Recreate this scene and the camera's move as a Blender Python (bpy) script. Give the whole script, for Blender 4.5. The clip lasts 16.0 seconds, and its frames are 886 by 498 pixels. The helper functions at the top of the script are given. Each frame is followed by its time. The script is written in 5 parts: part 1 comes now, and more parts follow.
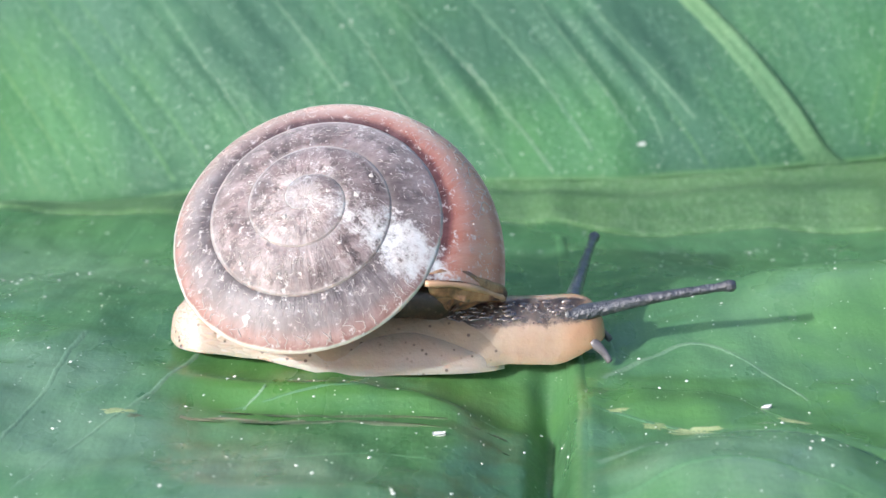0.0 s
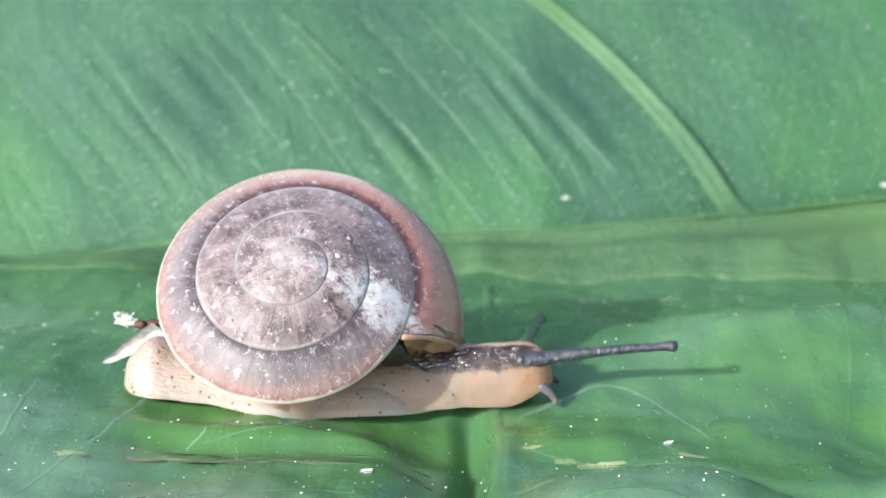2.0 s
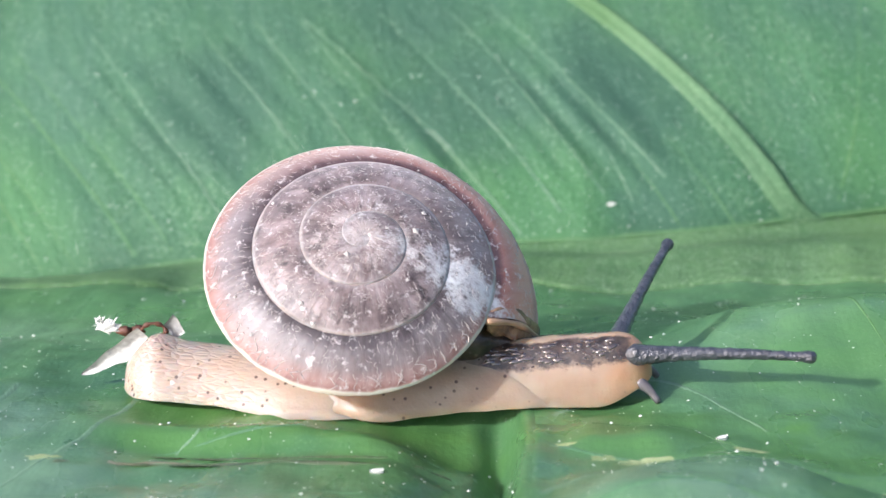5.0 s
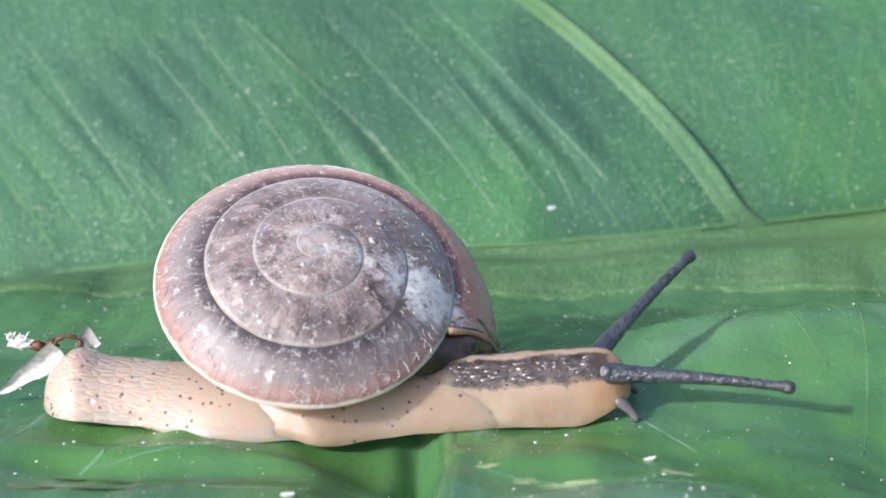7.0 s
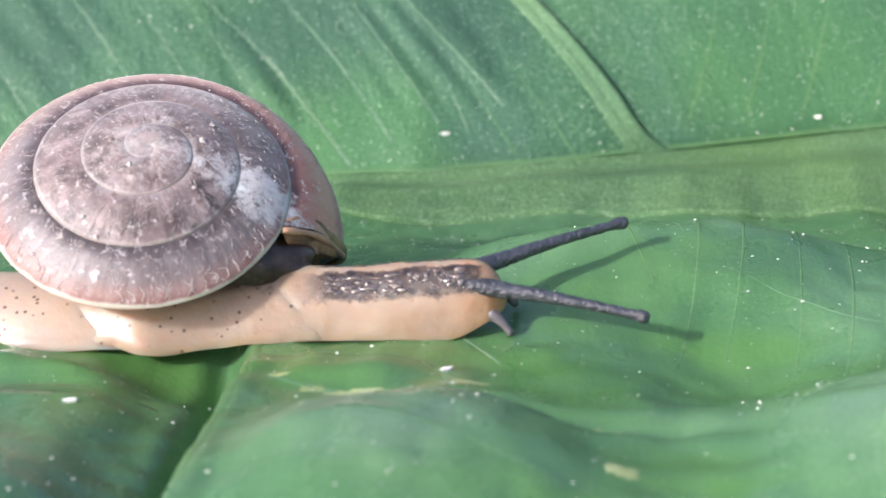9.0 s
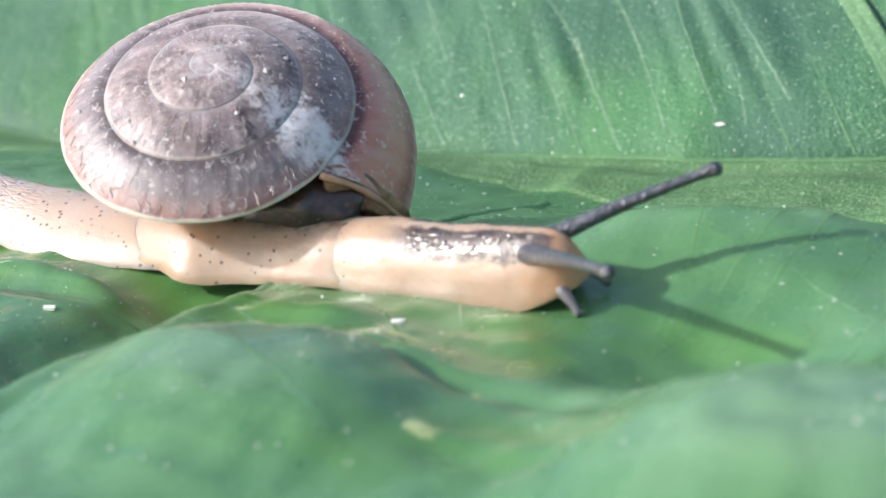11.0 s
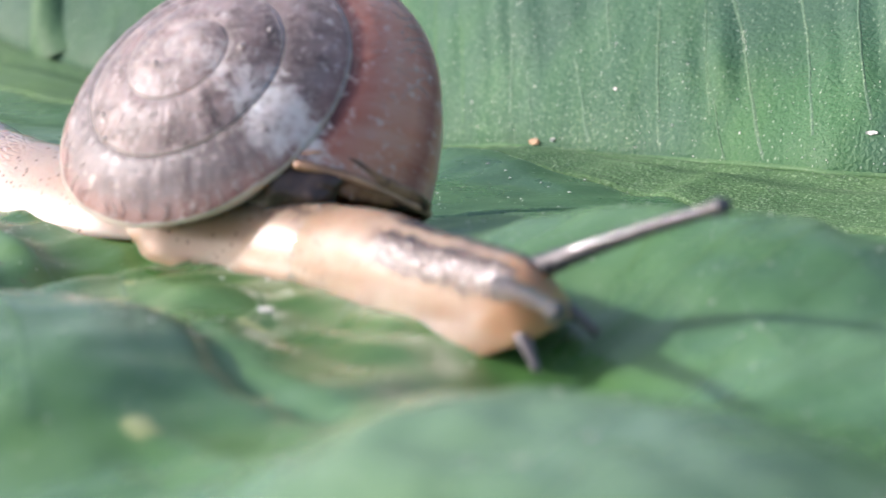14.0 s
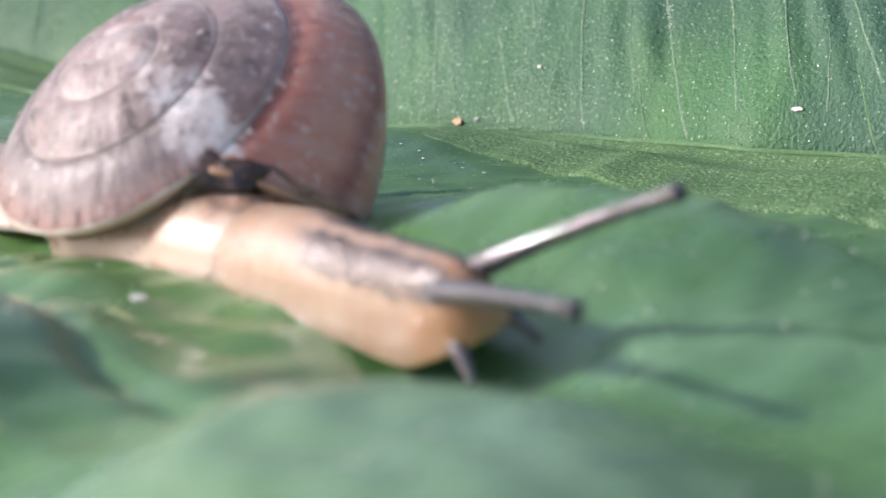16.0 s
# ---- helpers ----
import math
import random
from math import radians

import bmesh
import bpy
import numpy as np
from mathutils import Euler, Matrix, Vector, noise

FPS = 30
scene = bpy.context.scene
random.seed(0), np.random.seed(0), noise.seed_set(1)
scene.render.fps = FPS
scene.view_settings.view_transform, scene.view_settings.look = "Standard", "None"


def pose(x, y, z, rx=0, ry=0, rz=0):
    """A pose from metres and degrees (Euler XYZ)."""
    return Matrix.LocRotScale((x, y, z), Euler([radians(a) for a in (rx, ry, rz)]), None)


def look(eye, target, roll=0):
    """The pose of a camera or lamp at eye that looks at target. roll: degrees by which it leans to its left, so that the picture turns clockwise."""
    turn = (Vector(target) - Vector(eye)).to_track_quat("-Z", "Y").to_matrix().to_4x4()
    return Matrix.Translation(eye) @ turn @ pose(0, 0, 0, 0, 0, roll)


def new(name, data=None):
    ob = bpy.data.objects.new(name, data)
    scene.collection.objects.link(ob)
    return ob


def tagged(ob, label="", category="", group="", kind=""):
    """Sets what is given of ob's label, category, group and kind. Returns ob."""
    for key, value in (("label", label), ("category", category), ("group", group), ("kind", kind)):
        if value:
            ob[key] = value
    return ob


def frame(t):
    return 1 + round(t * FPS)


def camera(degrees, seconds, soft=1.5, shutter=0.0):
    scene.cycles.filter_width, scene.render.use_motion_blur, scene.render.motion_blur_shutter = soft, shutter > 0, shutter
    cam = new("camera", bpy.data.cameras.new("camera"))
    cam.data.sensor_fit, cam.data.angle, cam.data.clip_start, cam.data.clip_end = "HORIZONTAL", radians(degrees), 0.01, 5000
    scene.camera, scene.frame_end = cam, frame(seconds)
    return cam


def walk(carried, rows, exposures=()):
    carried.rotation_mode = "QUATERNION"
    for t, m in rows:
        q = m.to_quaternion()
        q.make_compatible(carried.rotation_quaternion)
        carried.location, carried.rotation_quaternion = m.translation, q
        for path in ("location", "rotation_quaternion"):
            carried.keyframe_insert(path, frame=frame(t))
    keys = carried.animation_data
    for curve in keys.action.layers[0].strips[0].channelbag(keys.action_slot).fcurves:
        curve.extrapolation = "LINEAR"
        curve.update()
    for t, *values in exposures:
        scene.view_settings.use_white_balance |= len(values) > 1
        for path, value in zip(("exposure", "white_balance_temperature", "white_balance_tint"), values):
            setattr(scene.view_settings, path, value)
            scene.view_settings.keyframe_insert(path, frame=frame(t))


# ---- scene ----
CM = 0.01


def at(x, y, z, rx=0, ry=0, rz=0):
    """A pose given in centimetres and degrees."""
    return pose(x * CM, y * CM, z * CM, rx, ry, rz)


cam = camera(26.17, 16.0, soft=1.5)
cam.data.dof.use_dof, cam.data.dof.focus_distance, cam.data.dof.aperture_fstop = True, 0.199, 38.0
walk(cam, [
    (0, at(2.107, -20.333, 8.843, 67.70, 2.73, 4.32)),
    (0.5, at(1.754, -20.418, 8.762, 68.02, 2.70, 3.85)),
    (1, at(1.787, -20.699, 8.740, 68.32, 2.62, 3.51)),
    (1.5, at(1.919, -21.177, 8.946, 68.84, 2.47, 2.96)),
    (2, at(2.616, -21.814, 9.522, 68.97, 2.75, 3.00)),
    (2.5, at(3.039, -22.045, 9.613, 69.07, 2.96, 3.11)),
    (3, at(3.360, -22.139, 9.400, 69.81, 2.99, 2.64)),
    (3.5, at(3.494, -22.461, 9.069, 69.48, 4.06, 3.56)),
    (4, at(2.872, -21.858, 7.840, 69.70, 4.28, 4.68)),
    (4.5, at(2.684, -20.957, 7.367, 71.48, 4.00, 4.94)),
    (4.7, at(2.947, -20.399, 7.462, 72.16, 4.32, 4.94)),
    (6.8, at(2.924, -19.241, 7.378, 71.96, 4.33, 4.12)),
    (7, at(3.396, -19.133, 7.390, 71.75, 4.07, 4.01)),
    (7.5, at(4.074, -19.122, 6.902, 71.98, 4.45, 3.28)),
    (8, at(4.300, -19.379, 6.899, 71.72, 4.56, 4.64)),
    (8.5, at(4.206, -19.148, 6.157, 72.53, 4.53, 3.50)),
    (9, at(6.019, -18.743, 6.532, 71.01, 4.72, 6.68)),
    (9.5, at(8.230, -17.777, 6.243, 72.49, 5.00, 11.37)),
    (10, at(10.181, -16.725, 6.404, 72.14, 4.11, 19.95)),
    (10.2, at(10.649, -16.735, 6.056, 72.70, 4.66, 23.44)),
    (12.3, at(15.462, -12.362, 3.766, 77.07, 6.56, 44.76)),
    (12.5, at(15.498, -12.044, 3.707, 76.62, 6.63, 47.08)),
    (13, at(15.071, -11.137, 3.340, 77.31, 6.09, 47.35)),
    (13.5, at(15.027, -10.588, 3.216, 77.24, 5.01, 46.63)),
    (14, at(14.947, -10.796, 3.182, 77.80, 5.51, 48.40)),
    (14.5, at(14.916, -10.464, 3.114, 77.72, 5.02, 48.41)),
    (15, at(14.851, -10.341, 2.942, 77.27, 4.34, 48.09)),
    (15.5, at(14.956, -10.125, 2.999, 77.98, 5.41, 47.48)),
    (16, at(14.897, -9.884, 2.969, 77.24, 5.84, 47.59)),
], [(0.0, 0.80, 5900, 12), (3.2, 0.79, 5900, 12), (4.0, 0.78, 5980, 17), (4.7, 0.78, 5980, 17), (6.8, 0.58, 5850, 14), (8.0, 0.67, 5880, 15), (8.6, 0.72, 6120, 19), (9.1, 0.75, 6120, 19), (9.6, 0.80, 5950, 12), (10.2, 0.86, 5980, 12), (12.3, 0.76, 6200, 18), (16.0, 0.58, 6350, 23)])

# ---- light: open sky and one low sun behind the left shoulder of the camera ----
SUN_WAY = Vector((1.18, 1.10, -1.0)).normalized()
world = bpy.data.worlds.new("sky")
scene.world = world
world.use_nodes = True
wn, wl = world.node_tree.nodes, world.node_tree.links
sky = wn.new("ShaderNodeTexSky")
sky.sky_type, sky.sun_disc = "NISHITA", False
sky.sun_elevation = math.asin(-SUN_WAY.z)
sky.sun_rotation = math.atan2(-SUN_WAY.x, -SUN_WAY.y)
sky.air_density, sky.dust_density, sky.ozone_density = 1.0, 4.0, 0.6
wn["Background"].inputs["Strength"].default_value = 0.15
wl.new(sky.outputs[0], wn["Background"].inputs["Color"])
sun = new("sun", bpy.data.lights.new("sun", "SUN"))
sun.data.energy, sun.data.angle, sun.data.color = 3.0, radians(0.6), (1.0, 0.95, 0.90)
sun.matrix_world = look((0, 0, 1), Vector((0, 0, 1)) + SUN_WAY)


R_SHELL, H_SHELL, TURNS = 1.899, 0.960, 4.2


# ---- materials ----
def mat(name):
    m = bpy.data.materials.new(name)
    m.use_nodes = True
    return m, m.node_tree.nodes, m.node_tree.links, m.node_tree.nodes["Principled BSDF"]


def N(nodes, kind, **kw):
    n = nodes.new("ShaderNode" + kind)
    for k, v in kw.items():
        n.inputs[k.replace("_", " ")].default_value = v
    return n


def ramp(nodes, links, src, stops):
    n = nodes.new("ShaderNodeValToRGB")
    e = n.color_ramp.elements
    while len(e) < len(stops):
        e.new(0.5)
    for el, (p, c) in zip(e, stops):
        el.position = p
        el.color = (*c, 1) if len(c) == 3 else c
    links.new(src, n.inputs[0])
    return n.outputs[0]


def mix(nodes, links, fac, a, b, blend="MIX"):
    n = nodes.new("ShaderNodeMix")
    n.data_type, n.blend_type = "RGBA", blend
    for sock, v in ((n.inputs[0], fac), (n.inputs[6], a), (n.inputs[7], b)):
        if hasattr(v, "links"):
            links.new(v, sock)
        else:
            sock.default_value = v if isinstance(v, float) else (*v, 1)
    return n.outputs[2]


def math_node(nodes, links, op, a, b=None, clamp=False):
    n = nodes.new("ShaderNodeMath")
    n.operation, n.use_clamp = op, clamp
    for sock, v in zip(n.inputs, (a, b)):
        if v is None:
            continue
        if hasattr(v, "links"):
            links.new(v, sock)
        else:
            sock.default_value = v
    return n.outputs[0]


def noise_at(nodes, links, co, scale, detail=4.0, rough=0.55, stretch=None):
    if stretch:
        mp = nodes.new("ShaderNodeMapping")
        mp.inputs["Scale"].default_value = stretch
        links.new(co, mp.inputs[0])
        co = mp.outputs[0]
    n = N(nodes, "TexNoise", Scale=scale, Detail=detail, Roughness=rough)
    links.new(co, n.inputs["Vector"])
    return n.outputs["Fac"]


def bump(nodes, links, bsdf, height, strength, dist, before=None):
    n = nodes.new("ShaderNodeBump")
    n.inputs["Strength"].default_value, n.inputs["Distance"].default_value = strength, dist
    links.new(height, n.inputs["Height"])
    if before is not None:
        links.new(before, n.inputs["Normal"])
    links.new(n.outputs[0], bsdf.inputs["Normal"])
    return n.outputs[0]


def patches(n, l, co, spots):
    """Soft round patches at spots of x, y and radius in centimetres, broken up by noise."""
    ragged = math_node(n, l, "MULTIPLY", math_node(n, l, "SUBTRACT", noise_at(n, l, co, 90, 5, 0.65, (0.7, 1.4, 1.0)), 0.5), 0.024)
    total = None
    for x, y, r in spots:
        flat = n.new("ShaderNodeVectorMath")
        flat.operation = "MULTIPLY"
        flat.inputs[1].default_value = (1.0, 1.25, 0.0)
        l.new(co, flat.inputs[0])
        d = n.new("ShaderNodeVectorMath")
        d.operation = "DISTANCE"
        d.inputs[1].default_value = (x * CM, y * CM * 1.25, 0.0)
        l.new(flat.outputs[0], d.inputs[0])
        fall = n.new("ShaderNodeMapRange")
        fall.interpolation_type = "SMOOTHSTEP"
        fall.inputs["From Min"].default_value, fall.inputs["From Max"].default_value = r * CM * 1.25, r * CM * 0.35
        l.new(math_node(n, l, "ADD", d.outputs["Value"], ragged), fall.inputs[0])
        total = fall.outputs[0] if total is None else math_node(n, l, "MAXIMUM", total, fall.outputs[0])
    return total


def leaf_material(name, dark, mid, light, rough=0.42, fuzz=0.25, gloss=0.5, pebble=0.0, sky_sheen=0.0, teal=0.0):
    m, n, l, b = mat(name)
    co = n.new("ShaderNodeTexCoord").outputs["Object"]
    uv = n.new("ShaderNodeTexCoord").outputs["UV"]
    big = noise_at(n, l, co, 38, 3)
    streak = noise_at(n, l, uv, 1.0, 4, 0.6, (42, 5.0, 1))
    fine = noise_at(n, l, co, 900, 3, 0.7)
    c = ramp(n, l, big, [(0.3, dark), (0.52, mid), (0.72, light)])
    c = mix(n, l, ramp(n, l, streak, [(0.35, (0, 0, 0)), (0.75, (0.55, 0.55, 0.55))]), c, light)
    pale = ramp(n, l, fine, [(0.60, (0, 0, 0)), (0.78, (fuzz, fuzz, fuzz))])
    c = mix(n, l, pale, c, (0.30, 0.40, 0.25))
    grain = noise_at(n, l, co, 2600, 2, 0.6)
    c = mix(n, l, ramp(n, l, grain, [(0.56, (0, 0, 0)), (0.70, (fuzz * 1.4, fuzz * 1.4, fuzz * 1.4))]), c, (0.26, 0.38, 0.22))
    c = mix(n, l, ramp(n, l, grain, [(0.30, (0.5, 0.5, 0.5)), (0.44, (0, 0, 0))]), c, dark)
    vivid = noise_at(n, l, co, 30, 3, 0.5, (1.0, 0.8, 1.0))
    c = mix(n, l, ramp(n, l, vivid, [(0.46, (0, 0, 0)), (0.66, (0.5, 0.5, 0.5))]), c, tuple(v * k for v, k in zip(light, (1.0, 1.0, 0.72))))
    if sky_sheen:
        # sky sheen painted into the colour as cloudy grey-green
        sheen_cloud = noise_at(n, l, co, 50, 4, 0.55, (0.7, 1.3, 1.0))
        c = mix(n, l, ramp(n, l, sheen_cloud, [(0.48, (0, 0, 0)), (0.70, (sky_sheen * 0.5,) * 3)]), c, (0.19, 0.30, 0.20))
        fresh = patches(n, l, co, ((-1.4, -2.7, 1.3), (0.6, -2.9, 1.0), (2.9, -2.9, 1.2), (4.6, -3.1, 1.0), (6.0, -2.3, 1.2), (7.6, -3.0, 1.2), (5.6, -5.2, 0.9)))
        c = mix(n, l, math_node(n, l, "MULTIPLY", fresh, 0.70), c, (0.066, 0.172, 0.036))
        # more of the painted sky sheen, on bulges that face the sky
        sheen_spots = patches(n, l, co, ((-4.3, -3.2, 1.7), (-3.0, -4.4, 1.3), (-1.2, -4.9, 1.2), (3.4, -4.7, 1.2), (8.4, -4.2, 1.9), (-5.5, 0.5, 2.2), (6.4, 0.8, 1.2)))
        c = mix(n, l, math_node(n, l, "MULTIPLY", sheen_spots, sky_sheen * 1.3), c, (0.20, 0.30, 0.215))
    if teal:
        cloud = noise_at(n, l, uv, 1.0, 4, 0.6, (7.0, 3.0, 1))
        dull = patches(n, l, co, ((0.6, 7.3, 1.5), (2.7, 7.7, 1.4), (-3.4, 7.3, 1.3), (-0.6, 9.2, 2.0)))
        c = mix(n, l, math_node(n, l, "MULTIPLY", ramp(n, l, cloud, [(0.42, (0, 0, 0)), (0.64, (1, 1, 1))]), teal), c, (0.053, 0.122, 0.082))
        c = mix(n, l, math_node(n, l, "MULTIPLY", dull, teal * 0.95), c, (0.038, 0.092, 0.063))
        # brighter yellow-green patches at set spots of the upper half
        yellow_green = patches(n, l, co, ((-6.8, 5.9, 2.3), (1.4, 5.7, 1.5), (7.6, 7.2, 2.3), (8.4, 9.5, 1.8)))
        c = mix(n, l, math_node(n, l, "MULTIPLY", yellow_green, 0.5), c, (0.062, 0.178, 0.060))
    if pebble:
        for size, far, low, paint in ((1500.0, (1.0, 1.0, 0.62), 0.40, (0.36, 0.46, 0.35)), (1150.0, (1.3, 1.0, 0.8), 0.42, dark)):
            mp = n.new("ShaderNodeMapping")
            mp.inputs["Scale"].default_value, mp.inputs["Location"].default_value = far, (low, low * 2, 0.0)
            l.new(co, mp.inputs[0])
            cell = N(n, "TexVoronoi", Scale=size)
            l.new(mp.outputs[0], cell.inputs["Vector"])
            tone = n.new("ShaderNodeSeparateColor")
            l.new(cell.outputs["Color"], tone.inputs[0])
            dot = math_node(n, l, "MULTIPLY", ramp(n, l, cell.outputs["Distance"], [(0.10, (0.62, 0.62, 0.62)), (0.23, (0, 0, 0))]), math_node(n, l, "GREATER_THAN", tone.outputs[0], low))
            c = mix(n, l, dot, c, paint)
    sheen = noise_at(n, l, uv, 1.0, 3, 0.5, (16, 3.0, 1))
    l.new(c, b.inputs["Base Color"])
    r = ramp(n, l, noise_at(n, l, co, 120, 4), [(0.3, (rough - 0.12,) * 3), (0.7, (rough + 0.16,) * 3)])
    r = mix(n, l, 0.5, r, ramp(n, l, sheen, [(0.35, (rough - 0.16,) * 3), (0.65, (rough + 0.2,) * 3)]))
    l.new(r, b.inputs["Roughness"])
    b.inputs["Specular IOR Level"].default_value = gloss
    one = bump(n, l, b, noise_at(n, l, co, 260, 5, 0.6), 0.35, 0.0006)
    two = bump(n, l, b, streak, 0.10 if sky_sheen else 0.3, 0.0012, one)
    if pebble:
        bump(n, l, b, noise_at(n, l, co, 1900, 2, 0.6), pebble, 0.0007, two)
    return m


GREENS = (0.034, 0.104, 0.040), (0.052, 0.146, 0.056), (0.084, 0.198, 0.080)
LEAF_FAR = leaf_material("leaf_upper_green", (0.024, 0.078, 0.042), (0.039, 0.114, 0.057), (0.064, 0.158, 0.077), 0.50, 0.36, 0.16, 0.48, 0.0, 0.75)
LEAF_NEAR = leaf_material("leaf_lower_green", *GREENS, 0.29, 0.15, 0.60, 0.0, 0.28)
LEAF_RIB = leaf_material("leaf_rib_green", (0.045, 0.108, 0.045), (0.067, 0.146, 0.060), (0.103, 0.196, 0.084), 0.55, 0.60, 0.15, 0.42)
LEAF_VEIN = leaf_material("leaf_vein_pale", (0.046, 0.114, 0.056), (0.065, 0.144, 0.072), (0.096, 0.182, 0.094), 0.55, 0.3, 0.12)
LEAF_THREAD = leaf_material("leaf_vein_thread", (0.052, 0.138, 0.066), (0.072, 0.172, 0.083), (0.105, 0.222, 0.106), 0.32, 0.15)
LEAF_PALE = leaf_material("leaf_vein_light", (0.080, 0.165, 0.094), (0.112, 0.205, 0.122), (0.152, 0.250, 0.160), 0.4, 0.25)
LEAF_FAINT = leaf_material("leaf_vein_faint", (0.056, 0.140, 0.063), (0.076, 0.170, 0.075), (0.102, 0.204, 0.090), 0.5, 0.2, 0.12)
LEAF_SOFT = leaf_material("leaf_vein_soft", (0.058, 0.128, 0.076), (0.085, 0.166, 0.104), (0.130, 0.214, 0.142), 0.5, 0.6, 0.15, 0.4)
SCAR = leaf_material("leaf_scar", (0.12, 0.20, 0.075), (0.22, 0.29, 0.12), (0.42, 0.45, 0.24), 0.45, 0.4)
BROWN_SCAR = leaf_material("leaf_brown_scar", (0.050, 0.085, 0.045), (0.080, 0.110, 0.060), (0.135, 0.145, 0.085), 0.5, 0.3)
CREASE = leaf_material("dry_crease", (0.11, 0.13, 0.08), (0.19, 0.18, 0.12), (0.30, 0.26, 0.19), 0.5, 0.2)



def speck_material(name, color, rough=0.5, size=600, low=0.7):
    m, n, l, b = mat(name)
    co = n.new("ShaderNodeTexCoord").outputs["Object"]
    f = noise_at(n, l, co, size, 3)
    c = ramp(n, l, f, [(0.3, tuple(v * low for v in color)), (0.7, color)])
    l.new(c, b.inputs["Base Color"])
    b.inputs["Roughness"].default_value = rough
    return m


DUST_AND_GLINT = speck_material("pale_dust_and_glint", (0.74, 0.77, 0.70), 0.3)
FLAKE = speck_material("white_flake", (0.82, 0.82, 0.76))
PAPER = speck_material("papery_white", (0.60, 0.61, 0.58), 0.5, 1100, 0.40)
HAIR = speck_material("pale_hair", (0.50, 0.46, 0.43), 0.4)
TAN = speck_material("tan_crumb", (0.45, 0.27, 0.13))
SOIL = speck_material("soil", (0.09, 0.065, 0.045), 0.9)
HUSK = speck_material("brown_husk", (0.12, 0.045, 0.025))


def flesh_material(name, kind):
    """Cream flesh, with a dark mottled band along the upper flank and a pale stripe down the back where kind is neck."""
    m, n, l, b = mat(name)
    tc = n.new("ShaderNodeTexCoord")
    co, uv = tc.outputs["Object"], tc.outputs["UV"]
    soft = noise_at(n, l, co, 160, 4)
    c = ramp(n, l, soft, [(0.3, (0.290, 0.200, 0.132)), (0.6, (0.362, 0.276, 0.200)), (0.8, (0.430, 0.350, 0.272))])
    warm = noise_at(n, l, co, 60, 2)
    c = mix(n, l, ramp(n, l, warm, [(0.45, (0, 0, 0)), (0.75, (0.45, 0.45, 0.45))]), c, (0.36, 0.225, 0.132))
    sep = n.new("ShaderNodeSeparateXYZ")
    l.new(uv, sep.inputs[0])
    wob = noise_at(n, l, co, 700, 4, 0.7)
    v = math_node(n, l, "ADD", sep.outputs[1], math_node(n, l, "MULTIPLY", math_node(n, l, "SUBTRACT", wob, 0.5), 0.09))
    if kind == "tail":
        c = mix(n, l, 0.40, c, (0.52, 0.46, 0.41))
    if kind == "mantle":
        c = ramp(n, l, noise_at(n, l, co, 330, 4, 0.65), [(0.34, (0.030, 0.015, 0.010)), (0.44, (0.14, 0.064, 0.032)), (0.56, (0.33, 0.165, 0.078)), (0.76, (0.50, 0.31, 0.18))])
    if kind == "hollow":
        # brown stain under the lip, darkened further to paint the cavity's shade
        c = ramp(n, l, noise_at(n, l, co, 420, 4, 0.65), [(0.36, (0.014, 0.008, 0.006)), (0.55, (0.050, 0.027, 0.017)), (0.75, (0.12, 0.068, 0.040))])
    if kind == "neck":
        skin = ramp(n, l, noise_at(n, l, co, 900, 3, 0.7), [(0.35, (0.026, 0.018, 0.015)), (0.62, (0.10, 0.072, 0.058)), (0.8, (0.22, 0.17, 0.14))])
        band = ramp(n, l, v, [(0.0, (0, 0, 0)), (0.345, (0, 0, 0)), (0.366, (1, 1, 1)), (0.470, (1, 1, 1)), (0.484, (0, 0, 0)), (0.516, (0, 0, 0)), (0.530, (1, 1, 1)), (0.634, (1, 1, 1)), (0.655, (0, 0, 0)), (1, (0, 0, 0))])
        along = math_node(n, l, "ADD", sep.outputs[0], math_node(n, l, "MULTIPLY", math_node(n, l, "SUBTRACT", wob, 0.5), 0.02))
        ends = n.new("ShaderNodeMapRange")
        ends.inputs["From Min"].default_value, ends.inputs["From Max"].default_value = -0.016, -0.024
        l.new(along, ends.inputs[0])
        band = math_node(n, l, "MULTIPLY", band, ends.outputs[0])
        start = n.new("ShaderNodeMapRange")
        start.inputs["From Min"].default_value, start.inputs["From Max"].default_value = -0.205, -0.170
        l.new(along, start.inputs[0])
        band = math_node(n, l, "MULTIPLY", band, start.outputs[0])
        tip = n.new("ShaderNodeMapRange")
        tip.inputs["From Min"].default_value, tip.inputs["From Max"].default_value = -0.055, 0.0
        l.new(sep.outputs[0], tip.inputs[0])
        c = mix(n, l, math_node(n, l, "MULTIPLY", tip.outputs[0], 0.75), c, (0.48, 0.25, 0.11))
        c = mix(n, l, band, c, skin)
    if kind == "foot":
        back = ramp(n, l, v, [(0.0, (0, 0, 0)), (0.385, (0, 0, 0)), (0.43, (1, 1, 1)), (0.57, (1, 1, 1)), (0.615, (0, 0, 0))])
        span = ramp(n, l, math_node(n, l, "ADD", math_node(n, l, "MULTIPLY", sep.outputs[0], 2.0), 0.5), [(0.55, (0, 0, 0)), (0.66, (1, 1, 1)), (0.86, (1, 1, 1)), (0.95, (0, 0, 0))])
        stain = math_node(n, l, "MULTIPLY", math_node(n, l, "MULTIPLY", back, span), ramp(n, l, noise_at(n, l, co, 380, 5, 0.7), [(0.42, (0, 0, 0)), (0.56, (0.85, 0.85, 0.85))]))
        c = mix(n, l, stain, c, (0.11, 0.065, 0.045))
    dots = N(n, "TexVoronoi", Scale=950.0)
